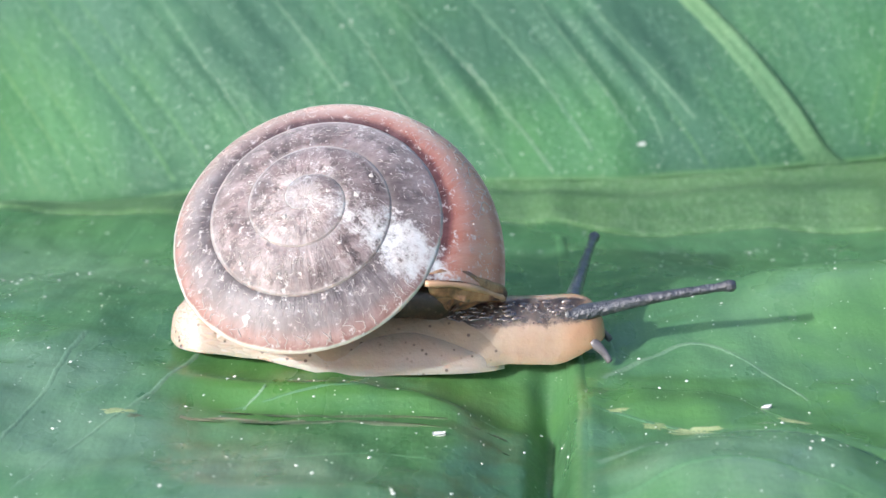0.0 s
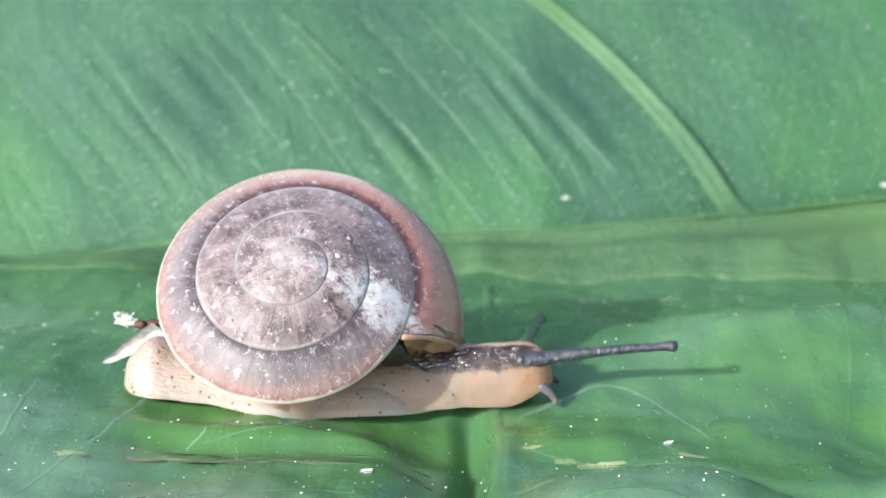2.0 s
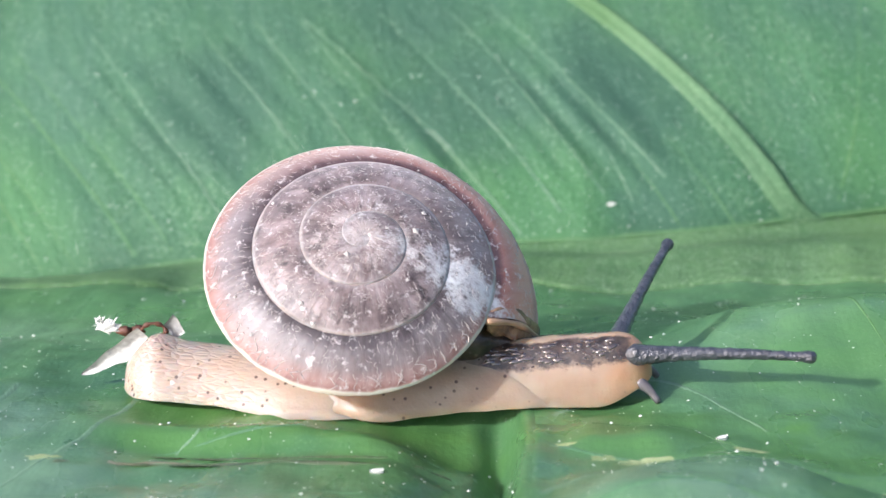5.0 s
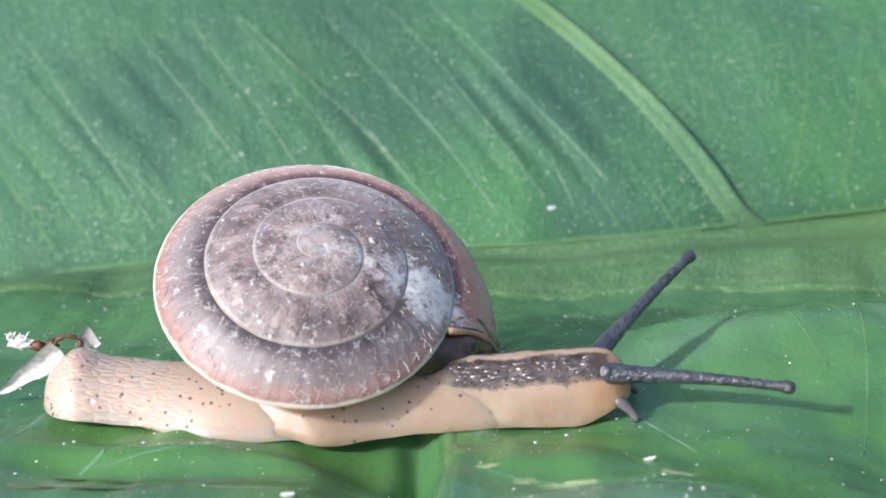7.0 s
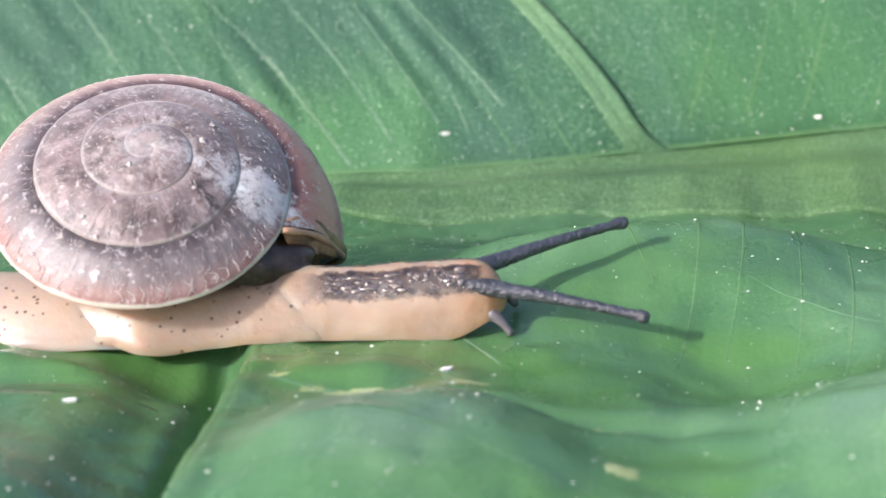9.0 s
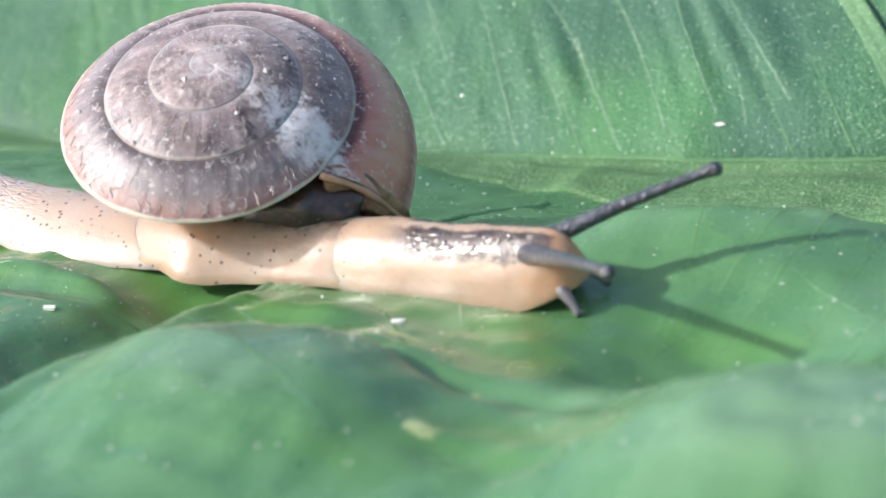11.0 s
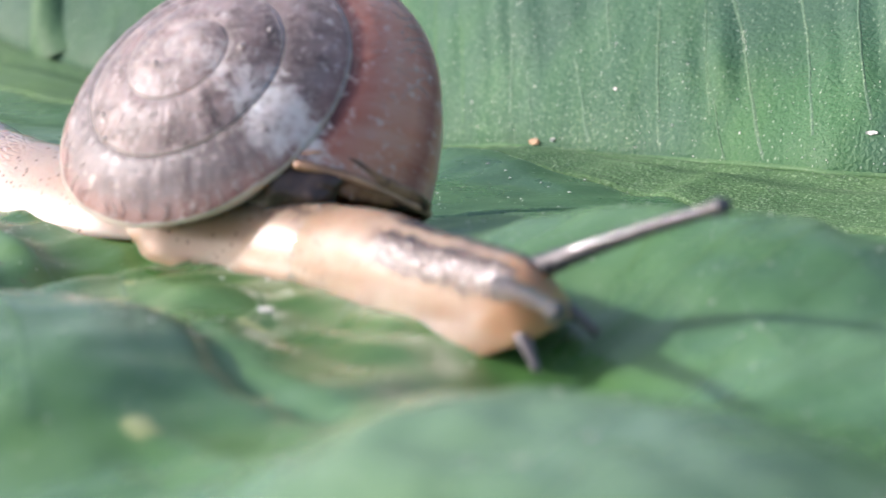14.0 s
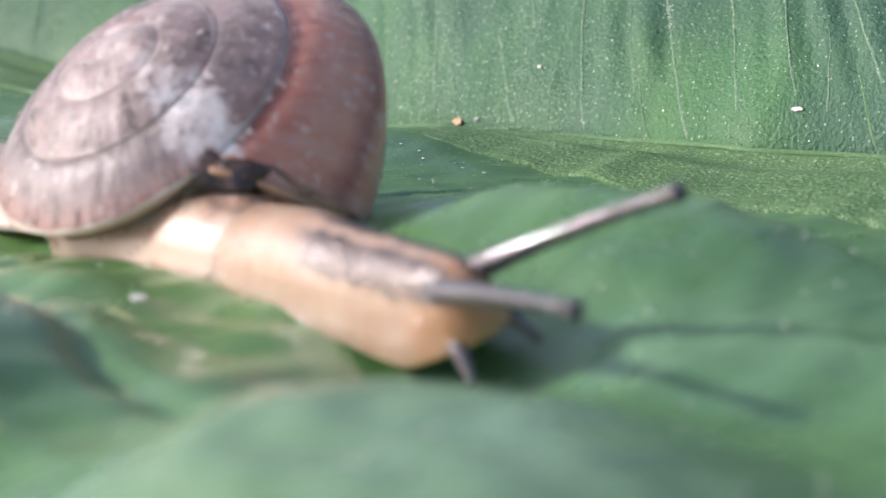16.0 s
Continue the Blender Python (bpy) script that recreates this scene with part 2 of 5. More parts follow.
    l.new(co, dots.inputs["Vector"])
    sel = math_node(n, l, "MULTIPLY", ramp(n, l, dots.outputs["Distance"], [(0.13, (0.9, 0.9, 0.9)), (0.22, (0, 0, 0))]),
                    ramp(n, l, noise_at(n, l, co, 90, 2), [(0.47, (0, 0, 0)), (0.54, (1, 1, 1))]))
    c = mix(n, l, sel, c, (0.08, 0.05, 0.038))
    l.new(c, b.inputs["Base Color"])
    b.inputs["Roughness"].default_value = 0.40
    b.inputs["Subsurface Weight"].default_value = 0.25 if kind in ("mantle", "hollow") else 0.75
    b.inputs["Subsurface Radius"].default_value = (1.0, 0.50, 0.27)
    b.inputs["Subsurface Scale"].default_value = 0.0042
    b.inputs["Coat Roughness"].default_value = 0.12
    h = noise_at(n, l, co, 420, 5, 0.65)
    one = bump(n, l, b, h, 0.26, 0.0008)
    b.inputs["Coat Weight"].default_value = 0.35
    if kind == "tail":
        cob = N(n, "TexVoronoi", Scale=1250.0)
        mp = n.new("ShaderNodeMapping")
        mp.inputs["Scale"].default_value = (0.55, 1.3, 1.6)
        l.new(co, mp.inputs[0])
        l.new(mp.outputs[0], cob.inputs["Vector"])
        cob.feature = "DISTANCE_TO_EDGE"
        back = n.new("ShaderNodeMapRange")
        back.inputs["From Min"].default_value, back.inputs["From Max"].default_value = 0.17, 0.07
        l.new(sep.outputs[0], back.inputs[0])
        bump(n, l, b, math_node(n, l, "MULTIPLY", cob.outputs["Distance"], back.outputs[0]), 0.40, 0.0010, one)
        l.new(math_node(n, l, "ADD", math_node(n, l, "MULTIPLY", back.outputs[0], 0.6), 0.35), b.inputs["Coat Weight"])
        b.inputs["Coat Roughness"].default_value = 0.08
    if kind == "foot":
        cob = N(n, "TexVoronoi", Scale=330.0)
        l.new(co, cob.inputs["Vector"])
        bump(n, l, b, cob.outputs["Distance"], 0.08, 0.0008, one)
    if kind == "neck":
        net = N(n, "TexVoronoi", Scale=520.0)
        l.new(co, net.inputs["Vector"])
        bump(n, l, b, net.outputs["Distance"], 0.12, 0.0008, one)
    return m


FLESH = flesh_material("cream_flesh", "foot")
NECK = flesh_material("neck_flesh", "neck")
TAIL_SKIN = flesh_material("tail_flesh", "tail")


def tentacle_material():
    m, n, l, b = mat("slate_skin")
    co = n.new("ShaderNodeTexCoord").outputs["Object"]
    c = ramp(n, l, noise_at(n, l, co, 900, 4, 0.7), [(0.3, (0.018, 0.020, 0.026)), (0.6, (0.055, 0.060, 0.072)), (0.85, (0.16, 0.16, 0.17))])
    l.new(c, b.inputs["Base Color"])
    b.inputs["Roughness"].default_value = 0.34
    b.inputs["Coat Weight"].default_value = 0.7
    b.inputs["Coat IOR"].default_value = 1.5
    b.inputs["Coat Roughness"].default_value = 0.07
    bump(n, l, b, noise_at(n, l, co, 1500, 3), 0.8, 0.0006)
    return m


SLATE = tentacle_material()


def wet_material():
    m, n, l, b = mat("wet_dark_skin")
    co = n.new("ShaderNodeTexCoord").outputs["Object"]
    l.new(ramp(n, l, noise_at(n, l, co, 1200, 3, 0.7), [(0.35, (0.026, 0.018, 0.015)), (0.65, (0.095, 0.068, 0.056))]), b.inputs["Base Color"])
    b.inputs["Roughness"].default_value = 0.16
    b.inputs["Specular IOR Level"].default_value = 0.5
    b.inputs["Coat Weight"].default_value = 1.0
    b.inputs["Coat IOR"].default_value = 1.9
    b.inputs["Coat Roughness"].default_value = 0.10
    return m


WET = wet_material()
PALE_SKIN = speck_material("pale_grey_skin", (0.15, 0.14, 0.148), 0.32, 900, 0.6)
EYE = speck_material("eye_black", (0.015, 0.015, 0.02), 0.15)


def shell_material():
    m, n, l, b = mat("weathered_shell")
    tc = n.new("ShaderNodeTexCoord")
    co, uv = tc.outputs["Object"], tc.outputs["UV"]
    sep = n.new("ShaderNodeSeparateXYZ")
    l.new(uv, sep.inputs[0])
    turn, across = sep.outputs[0], sep.outputs[1]
    wob = noise_at(n, l, co, 180, 5, 0.65)
    v = math_node(n, l, "ADD", across, math_node(n, l, "MULTIPLY", math_node(n, l, "SUBTRACT", wob, 0.5), 0.09))
    outer = ramp(n, l, v, [(0.0, (0.177, 0.146, 0.150)), (0.09, (0.209, 0.185, 0.194)), (0.16, (0.324, 0.297, 0.304)), (0.30, (0.385, 0.349, 0.351)),
                           (0.41, (0.492, 0.380, 0.359)), (0.465, (0.424, 0.280, 0.258)), (0.484, (0.716, 0.716, 0.657)), (0.506, (0.704, 0.636, 0.549)), (0.6, (0.442, 0.303, 0.242)), (1.0, (0.48, 0.34, 0.25))])
    inner = ramp(n, l, noise_at(n, l, co, 240, 5, 0.7), [(0.28, (0.197, 0.164, 0.164)), (0.5, (0.358, 0.306, 0.304)), (0.72, (0.575, 0.513, 0.505))])
    mott = ramp(n, l, noise_at(n, l, co, 420, 5, 0.75), [(0.54, (0, 0, 0)), (0.64, (0.8, 0.8, 0.8))])
    inner = mix(n, l, mott, inner, (0.13, 0.105, 0.105))
    seam = ramp(n, l, v, [(0.0, (0.35, 0.35, 0.35)), (0.06, (0, 0, 0)), (0.455, (0, 0, 0)), (0.485, (0.75, 0.75, 0.75)), (0.5, (0.75, 0.75, 0.75))])
    inner = mix(n, l, seam, inner, (0.66, 0.61, 0.58))
    late = ramp(n, l, turn, [(0.70, (0, 0, 0)), (0.78, (1, 1, 1))])
    c = mix(n, l, late, inner, outer)
    # the youngest part of the last whorl is redder
    red = math_node(n, l, "MULTIPLY", ramp(n, l, turn, [(0.88, (0, 0, 0)), (0.955, (1, 1, 1))]), 0.85)
    redc = ramp(n, l, v, [(0.0, (0.20, 0.075, 0.075)), (0.05, (0.24, 0.08, 0.075)), (0.11, (0.62, 0.35, 0.28)), (0.28, (0.80, 0.53, 0.42)), (0.40, (0.80, 0.50, 0.38)), (0.47, (0.52, 0.27, 0.21)), (0.52, (0.76, 0.50, 0.39)), (1.0, (0.76, 0.54, 0.42))])
    c = mix(n, l, red, c, redc)
    grow = noise_at(n, l, uv, 1.0, 4, 0.65, (230, 2.2, 1))
    c = mix(n, l, ramp(n, l, grow, [(0.35, (0.55, 0.55, 0.55)), (0.6, (1, 1, 1)), (0.8, (1.45, 1.4, 1.35))]), c, c, "MULTIPLY")
    mul = n.new("ShaderNodeMix")
    mul.data_type, mul.blend_type = "RGBA", "MULTIPLY"
    mul.inputs[0].default_value = 0.45
    l.new(c, mul.inputs[6])
    l.new(ramp(n, l, grow, [(0.3, (0.78, 0.76, 0.75)), (0.7, (1.18, 1.18, 1.18))]), mul.inputs[7])
    c = mul.outputs[2]
    # chalky bare patch, running from near the apex out to the suture at the aperture
    sub = n.new("ShaderNodeVectorMath")
    sub.operation = "SUBTRACT"
    sub.inputs[1].default_value = (0.0098, 0.0012, 0.006)
    l.new(co, sub.inputs[0])
    mp = n.new("ShaderNodeMapping")
    mp.inputs["Rotation"].default_value = (0, 0, radians(-10))
    mp.inputs["Scale"].default_value = (0.72, 2.0, 0.6)
    l.new(sub.outputs[0], mp.inputs[0])
    ln = n.new("ShaderNodeVectorMath")
    ln.operation = "LENGTH"
    l.new(mp.outputs[0], ln.inputs[0])
    rag = math_node(n, l, "ADD", math_node(n, l, "MULTIPLY", ln.outputs["Value"], 100.0), math_node(n, l, "MULTIPLY", math_node(n, l, "SUBTRACT", noise_at(n, l, co, 420, 6, 0.8), 0.5), 2.4))
    chalk = ramp(n, l, rag, [(0.10, (0.92, 0.92, 0.92)), (0.30, (0.62, 0.62, 0.62)), (0.52, (0, 0, 0))])
    c = mix(n, l, chalk, c, (0.60, 0.60, 0.60))
    scuff = ramp(n, l, noise_at(n, l, co, 900, 5, 0.8), [(0.575, (0, 0, 0)), (0.65, (0.72, 0.72, 0.72))])
    c = mix(n, l, scuff, c, (0.68, 0.64, 0.62))
    # the spire's tip is rubbed pale
    ap = n.new("ShaderNodeVectorMath")
    ap.operation = "DISTANCE"
    ap.inputs[1].default_value = (0, 0, H_SHELL * CM)
    l.new(co, ap.inputs[0])
    rub = math_node(n, l, "ADD", math_node(n, l, "MULTIPLY", ap.outputs["Value"], 100.0), math_node(n, l, "MULTIPLY", math_node(n, l, "SUBTRACT", noise_at(n, l, co, 520, 5, 0.8), 0.5), 2.2))
    c = mix(n, l, ramp(n, l, rub, [(0.10, (0.35, 0.35, 0.35)), (0.40, (0, 0, 0))]), c, (0.66, 0.60, 0.57))
    l.new(c, b.inputs["Base Color"])
    b.inputs["Roughness"].default_value = 0.46
    b.inputs["Specular IOR Level"].default_value = 0.5
    b.inputs["Subsurface Weight"].default_value = 0.5
    b.inputs["Subsurface Radius"].default_value = (1.0, 0.6, 0.45)
    b.inputs["Sheen Weight"].default_value = 0.35
    b.inputs["Sheen Roughness"].default_value = 0.45
    b.inputs["Sheen Tint"].default_value = (1.0, 0.92, 0.90, 1.0)
    b.inputs["Subsurface Scale"].default_value = 0.007
    one = bump(n, l, b, grow, 0.32, 0.0005)
    bump(n, l, b, noise_at(n, l, co, 480, 5, 0.7), 0.16, 0.0005, one)
    return m


SHELL = shell_material()
LIP = speck_material("pale_lip", (0.54, 0.33, 0.20), 0.4)
MANTLE = flesh_material("mantle_flesh", "mantle")
HOLLOW = flesh_material("stained_skin_with_cavity_shade", "hollow")


# ---- mesh helpers; all shapes are drawn in centimetres ----
def shape(name, verts, faces, material, uvs=None, smooth=True):
    me = bpy.data.meshes.new(name)
    me.from_pydata([(v[0] * CM, v[1] * CM, v[2] * CM) for v in verts], [], faces)
    if uvs is not None:
        layer = me.uv_layers.new(name="UVMap")
        idx = np.empty(len(me.loops), dtype=np.int32)
        me.loops.foreach_get("vertex_index", idx)
        layer.data.foreach_set("uv", np.asarray(uvs, dtype=np.float32)[idx].ravel())
    me.materials.append(material)
    if smooth:
        me.polygons.foreach_set("use_smooth", [True] * len(me.polygons))
    me.update()
    return me


def part(name, me, parent=None, label="", kind=""):
    ob = new(name, me)
    if parent is not None:
        ob.parent = parent
    if label or kind:
        tagged(ob, label=label, kind=kind)
    return ob


def grid(nu, nv, fn, close_v=False):
    """Vertices fn(i, j) on a grid and its quads."""
    verts = [fn(i, j) for i in range(nu) for j in range(nv)]
    span = nv if close_v else nv - 1
    faces = [(i * nv + j, (i + 1) * nv + j, (i + 1) * nv + (j + 1) % nv, i * nv + (j + 1) % nv) for i in range(nu - 1) for j in range(span)]
    return verts, faces


def tube(path, radii, sides=10, squash=1.0, cap=True):
    """A tube along a path of points."""
    pts = [Vector(p) for p in path]
    verts, faces = [], []
    for i, p in enumerate(pts):
        d = (pts[min(i + 1, len(pts) - 1)] - pts[max(i - 1, 0)]).normalized()
        side = d.cross(Vector((0, 0, 1)))
        side = side.normalized() if side.length > 1e-4 else Vector((0, 1, 0))
        up = side.cross(d)
        for k in range(sides):
            a = 2 * math.pi * k / sides
            verts.append(p + side * math.cos(a) * radii[i] + up * math.sin(a) * radii[i] * squash)
    for i in range(len(pts) - 1):
        for k in range(sides):
            faces.append((i * sides + k, i * sides + (k + 1) % sides, (i + 1) * sides + (k + 1) % sides, (i + 1) * sides + k))
    if cap:
        faces.append(tuple(range(sides))[::-1])
        faces.append(tuple((len(pts) - 1) * sides + k for k in range(sides)))
    return verts, faces


# ---- the leaf ----
def hump(x, y, cx, cy, rx, ry, h):
    return h * math.exp(-((x - cx) / rx) ** 2 - ((y - cy) / ry) ** 2)


def bulge(x, y, cx, cy, rx, ry, h):
    """A blister with a flatter top and a steeper rim."""
    return h * math.exp(-(((x - cx) / rx) ** 2 + ((y - cy) / ry) ** 2) ** 1.7)


def rib_low(x):
    """The midrib's edge towards the camera."""
    return 4.05 + 0.02 * x + 0.10 * math.sin(1.9 * x) * math.exp(-abs(x) / 30)


def rib_high(x):
    """The midrib's edge at the rising half of the blade."""
    return 5.62 + 0.25 * max(min(x, 14.0) - 2.2, 0.0)


def rib_high_z(x):
    return -0.80 - 0.03 * max(min(x, 6.0) - 2.0, 0.0) - 0.10 * max(-3.0 - max(x, -6.0), 0.0) + 0.16 * max(-6.5 - max(x, -22.0), 0.0)


def vein_x(y):
    """The strong side vein of the lower half runs almost straight to the camera."""
    return 1.70 - 0.05 * max(y + 3.0, 0.0) - 0.03 * min(y + 5.0, 0.0)


def low_z(x, y):
    """Height of the lower half of the blade, which bulges between its veins."""
    z = 0.06 - 0.05 * max(min(x, 14.0), -14.0) - 0.16 * max(y + 1.0, 0.0)
    z += hump(x, y, 5.6, 0.1, 2.3, 1.1 if y < 0.1 else 0.85, 0.63) - hump(x, y, 6.15, -2.35, 1.1, 0.9, 0.34)
    z += bulge(x, y, 3.5, -5.0, 1.45, 1.30, 0.46) + bulge(x, y, 8.6, -4.6, 2.1, 1.5, 0.60)
    z += hump(x, y, -0.9, -5.7, 1.9, 1.3, 0.30) + hump(x, y, -5.2, -4.4, 2.0, 1.6, 0.25)
    z += hump(x, y, -3.6, -1.9, 1.5, 1.6, 0.14)
    z += hump(x, y, -4.5, 1.4, 2.2, 1.2, -0.12) + hump(x, y, -0.8, 3.2, 1.1, 0.9, 0.34) + hump(x, y, 2.8, 3.3, 1.6, 0.8, -0.20)
    z += 0.10 * math.exp(-((y + 3.05 + 0.06 * x) / 0.14) ** 2 - ((x + 0.9) / 1.5) ** 4) - 0.07 * math.exp(-((y + 3.4 + 0.05 * x) / 0.16) ** 2 - ((x + 0.9) / 1.6) ** 4)
    d = x - vein_x(y)
    fade = 1.0 / (1.0 + math.exp((y + 2.75) * 6.0))
    z += fade * 0.13 * math.exp(-((d - 0.12) / 0.17) ** 2) - (0.34 * math.exp(-((d + 0.48) / 0.55) ** 2) + 0.34 * math.exp(-((d + 0.22) / 0.17) ** 2)) / (1.0 + math.exp((y + 2.1) * 4.0))
    z += 0.09 * noise.noise(Vector((x * 0.8, y * 0.8, 0.3))) + 0.035 * noise.noise(Vector((x * 2.7, y * 2.7, 4.1)))
    z += 0.022 * (1 - abs(noise.noise(Vector((x * 0.5 + 3, y * 1.7, 1.3)))) * 3.0) * (1 if y < -2.6 else max(0.0, (-1.2 - y) / 1.4))
    if -1.4 < d < -0.05 and -6.0 < y < -2.6:
        comb = math.sin(2 * math.pi * (y + 0.45 * (d + 0.2) ** 2 + 0.06 * math.sin(4 * x)) / 0.36)
        z += 0.034 * max(0.0, comb) * math.exp(-((d + 0.55) / 0.38) ** 2) * math.exp(-((y + 4.0) / 1.2) ** 4)
    if 2.0 < x < 7.2:
        away = y + 3.62 + 0.20 * (x - 3.1) + 0.05 * math.sin(3.0 * x)
        z -= 0.11 * math.exp(-(away / 0.11) ** 2 - ((x - 4.6) / 1.7) ** 4)
    z += hump(x, y, 3.0, -3.05, 0.55, 0.35, 0.12)
    edge = max(0.0, 1.0 - (rib_low(x) - y) / 0.7)
    z -= edge * edge * (0.06 + 0.18 * noise.noise(Vector((x * 1.1, 0.0, 7.7))))
    return z


def spaced(*runs):
    out = []
    for a, b, n in runs:
        out += [a + (b - a) * k / n for k in range(n)]
    return out + [runs[-1][1]]


def pleat_u(x, h):
    """A coordinate that runs across the fine veins of the upper half; the veins lie where it is whole."""
    u = (x * (1 + 0.03 * h) + 0.58 * h + 0.03 * h * h) / 0.62
    return u + 0.22 * math.sin(1.3 * u) + 0.10 * math.sin(3.1 * u + 1.0)


def pleat_x(n, h):
    u = float(n)
    for _ in range(12):
        u = n - 0.22 * math.sin(1.3 * u) - 0.10 * math.sin(3.1 * u + 1.0)
    return (u * 0.62 - 0.58 * h - 0.03 * h * h) / (1 + 0.03 * h)


def high_p(x, h):
    """The upper half of the blade rises steeply from the midrib and then leans back; h runs up along it."""
    up = 0.707 * h + 0.237 * (1 - math.exp(-h / 0.4)) if h > 0 else 1.3 * h
    back = 1.2 * (up - 0.35 * (1 - math.exp(-up / 0.35))) if h > 0 else 0.0
    y = rib_high(x) + back
    y += 0.10 * math.sin(x * 0.55 + 0.8) * min(h, 2.0) + 0.05 * noise.noise(Vector((x * 1.1 + 0.45 * h, h * 0.35, 2.0)))
    away = 5.13 - 0.58 * h - 0.05 * h * h - x
    gap = min(1.0, max(0.0, (abs(away) - 0.26) / 0.7))
    f = pleat_u(x, h) % 1.0
    fold = math.sin(math.pi * 0.5 * f / 0.66) if f < 0.66 else 0.5 + 0.5 * math.cos(math.pi * (f - 0.66) / 0.34)
    deep = 0.010 + 0.032 * max(0.0, 0.15 + 1.4 * noise.noise(Vector((x * 0.55, h * 0.45, 9.0))))
    for cx, ch, rx, rh, more in ((0.15, 1.2, 0.45, 0.55, 0.16), (1.85, 1.8, 0.5, 0.8, 0.12), (3.0, 1.5, 0.4, 0.8, 0.10), (-3.2, 2.2, 1.0, 0.9, 0.06)):
        deep += hump(x, h, cx - 0.35 * (h - ch), ch, rx, rh, more)
    y -= deep * fold * min(max(h, 0.0) * 0.9, 1.0) * gap * gap * (3 - 2 * gap) * (1.0 if away > 0 else 0.3)
    return (x + (x - 3.0) * back / 26.0, y, rib_high_z(x) + up)


def build_leaf():
    leaf = tagged(new("leaf"), label="broad glossy green leaf with pale veins and dust", category="leaf")
    def outline(x):
        return max(0.03, 1 - ((x + 4) / 38.5) ** 2) ** 0.5

    def thick(verts, faces, nu, nv, off):
        """Gives a grid an underside and a rim."""
        k = len(verts)
        verts = verts + [(v[0] + off[0], v[1] + off[1], v[2] + off[2]) for v in verts]
        rim = [i * nv for i in range(nu)] + [(nu - 1) * nv + j for j in range(1, nv)] + [i * nv + nv - 1 for i in range(nu - 2, -1, -1)] + list(range(nv - 2, 0, -1))
        faces = faces + [tuple(k + q for q in reversed(f)) for f in faces]
        faces += [(rim[q], rim[(q + 1) % len(rim)], k + rim[(q + 1) % len(rim)], k + rim[q]) for q in range(len(rim))]
        return verts, faces

    xs = spaced((-42, -9, 34), (-9, 12, 400), (12, 34, 22))
    vs = spaced((-17, -8, 16), (-8, 0, 76), (0, 1, 30))

    def low(i, j):
        x, v = xs[i], vs[j]
        y = v * outline(x) if v < 0 else v * rib_low(x)
        return (x, y, low_z(x, y))
    verts, faces = thick(*grid(len(xs), len(vs), low), len(xs), len(vs), (0, 0, -0.06))
    part("lower_blade", shape("lower_blade", verts, faces, LEAF_NEAR, [(v[0] * 0.07 + v[1] * 0.004, v[1] * 0.07) for v in verts]), leaf, "green lower half with bulges between the veins")
    # the midrib: a broad, nearly flat band with a soft lip at either edge
    prof = [-0.02] + spaced((0, 1, 40))

    def rib(i, j):
        x, s = xs[i], prof[j]
        y = rib_low(x) - 0.10 + s * (rib_high(x) + 0.06 - rib_low(x) + 0.10)
        z = (1 - s) * (low_z(x, rib_low(x) - 0.1) + 0.05) + s * (rib_high_z(x) - 0.03)
        if s < 0:
            return (x, y - 0.02, low_z(x, y) - 0.08)
        return (x, y, z + 0.08 * math.sin(math.pi * s) + 0.015 * noise.noise(Vector((x * 2, s * 6, 5))) + 0.05 * math.exp(-((s - 0.90) / 0.06) ** 2) - 0.04 * math.exp(-((s - 0.70) / 0.10) ** 2) + 0.02 * math.exp(-((s - 0.47) / 0.08) ** 2))
    verts, faces = thick(*grid(len(xs), len(prof), rib), len(xs), len(prof), (0, 0, -0.9))
    part("midrib", shape("midrib", verts, faces, LEAF_RIB, [(v[1] * 0.07, v[0] * 0.05) for v in verts]), leaf, "broad yellowish green midrib")
    hs = spaced((-0.25, 0, 3), (0, 3.6, 60), (3.6, 12, 16))

    def high(i, j):
        return high_p(xs[i], hs[j] * (outline(xs[i]) if hs[j] > 0 else 1))
    verts, faces = thick(*grid(len(xs), len(hs), high), len(xs), len(hs), (0, 0.06, -0.02))
    uv = [(0.07 * (v[0] + 0.42 * (v[2] + 0.75)), 0.07 * v[2]) for v in verts]
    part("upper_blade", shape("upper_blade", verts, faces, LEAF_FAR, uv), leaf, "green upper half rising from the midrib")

    # the stalk that carries the leaf
    path = [(-40 - 14 * s, 5.2, -1.6 - 43.6 * s * s) for s in spaced((0, 1, 20))]
    verts, faces = tube(path, [1.2 + 0.5 * k / 20 for k in range(21)], 14)
    part("stalk", shape("stalk", verts, faces, LEAF_RIB, [(v[0] * 0.07, v[2] * 0.07) for v in verts]), leaf, "thick green leaf stalk")

    def high_s(x, h):
        return Vector(high_p(x, h))

    def low_s(x, y):
        return Vector((x, y, low_z(x, y)))

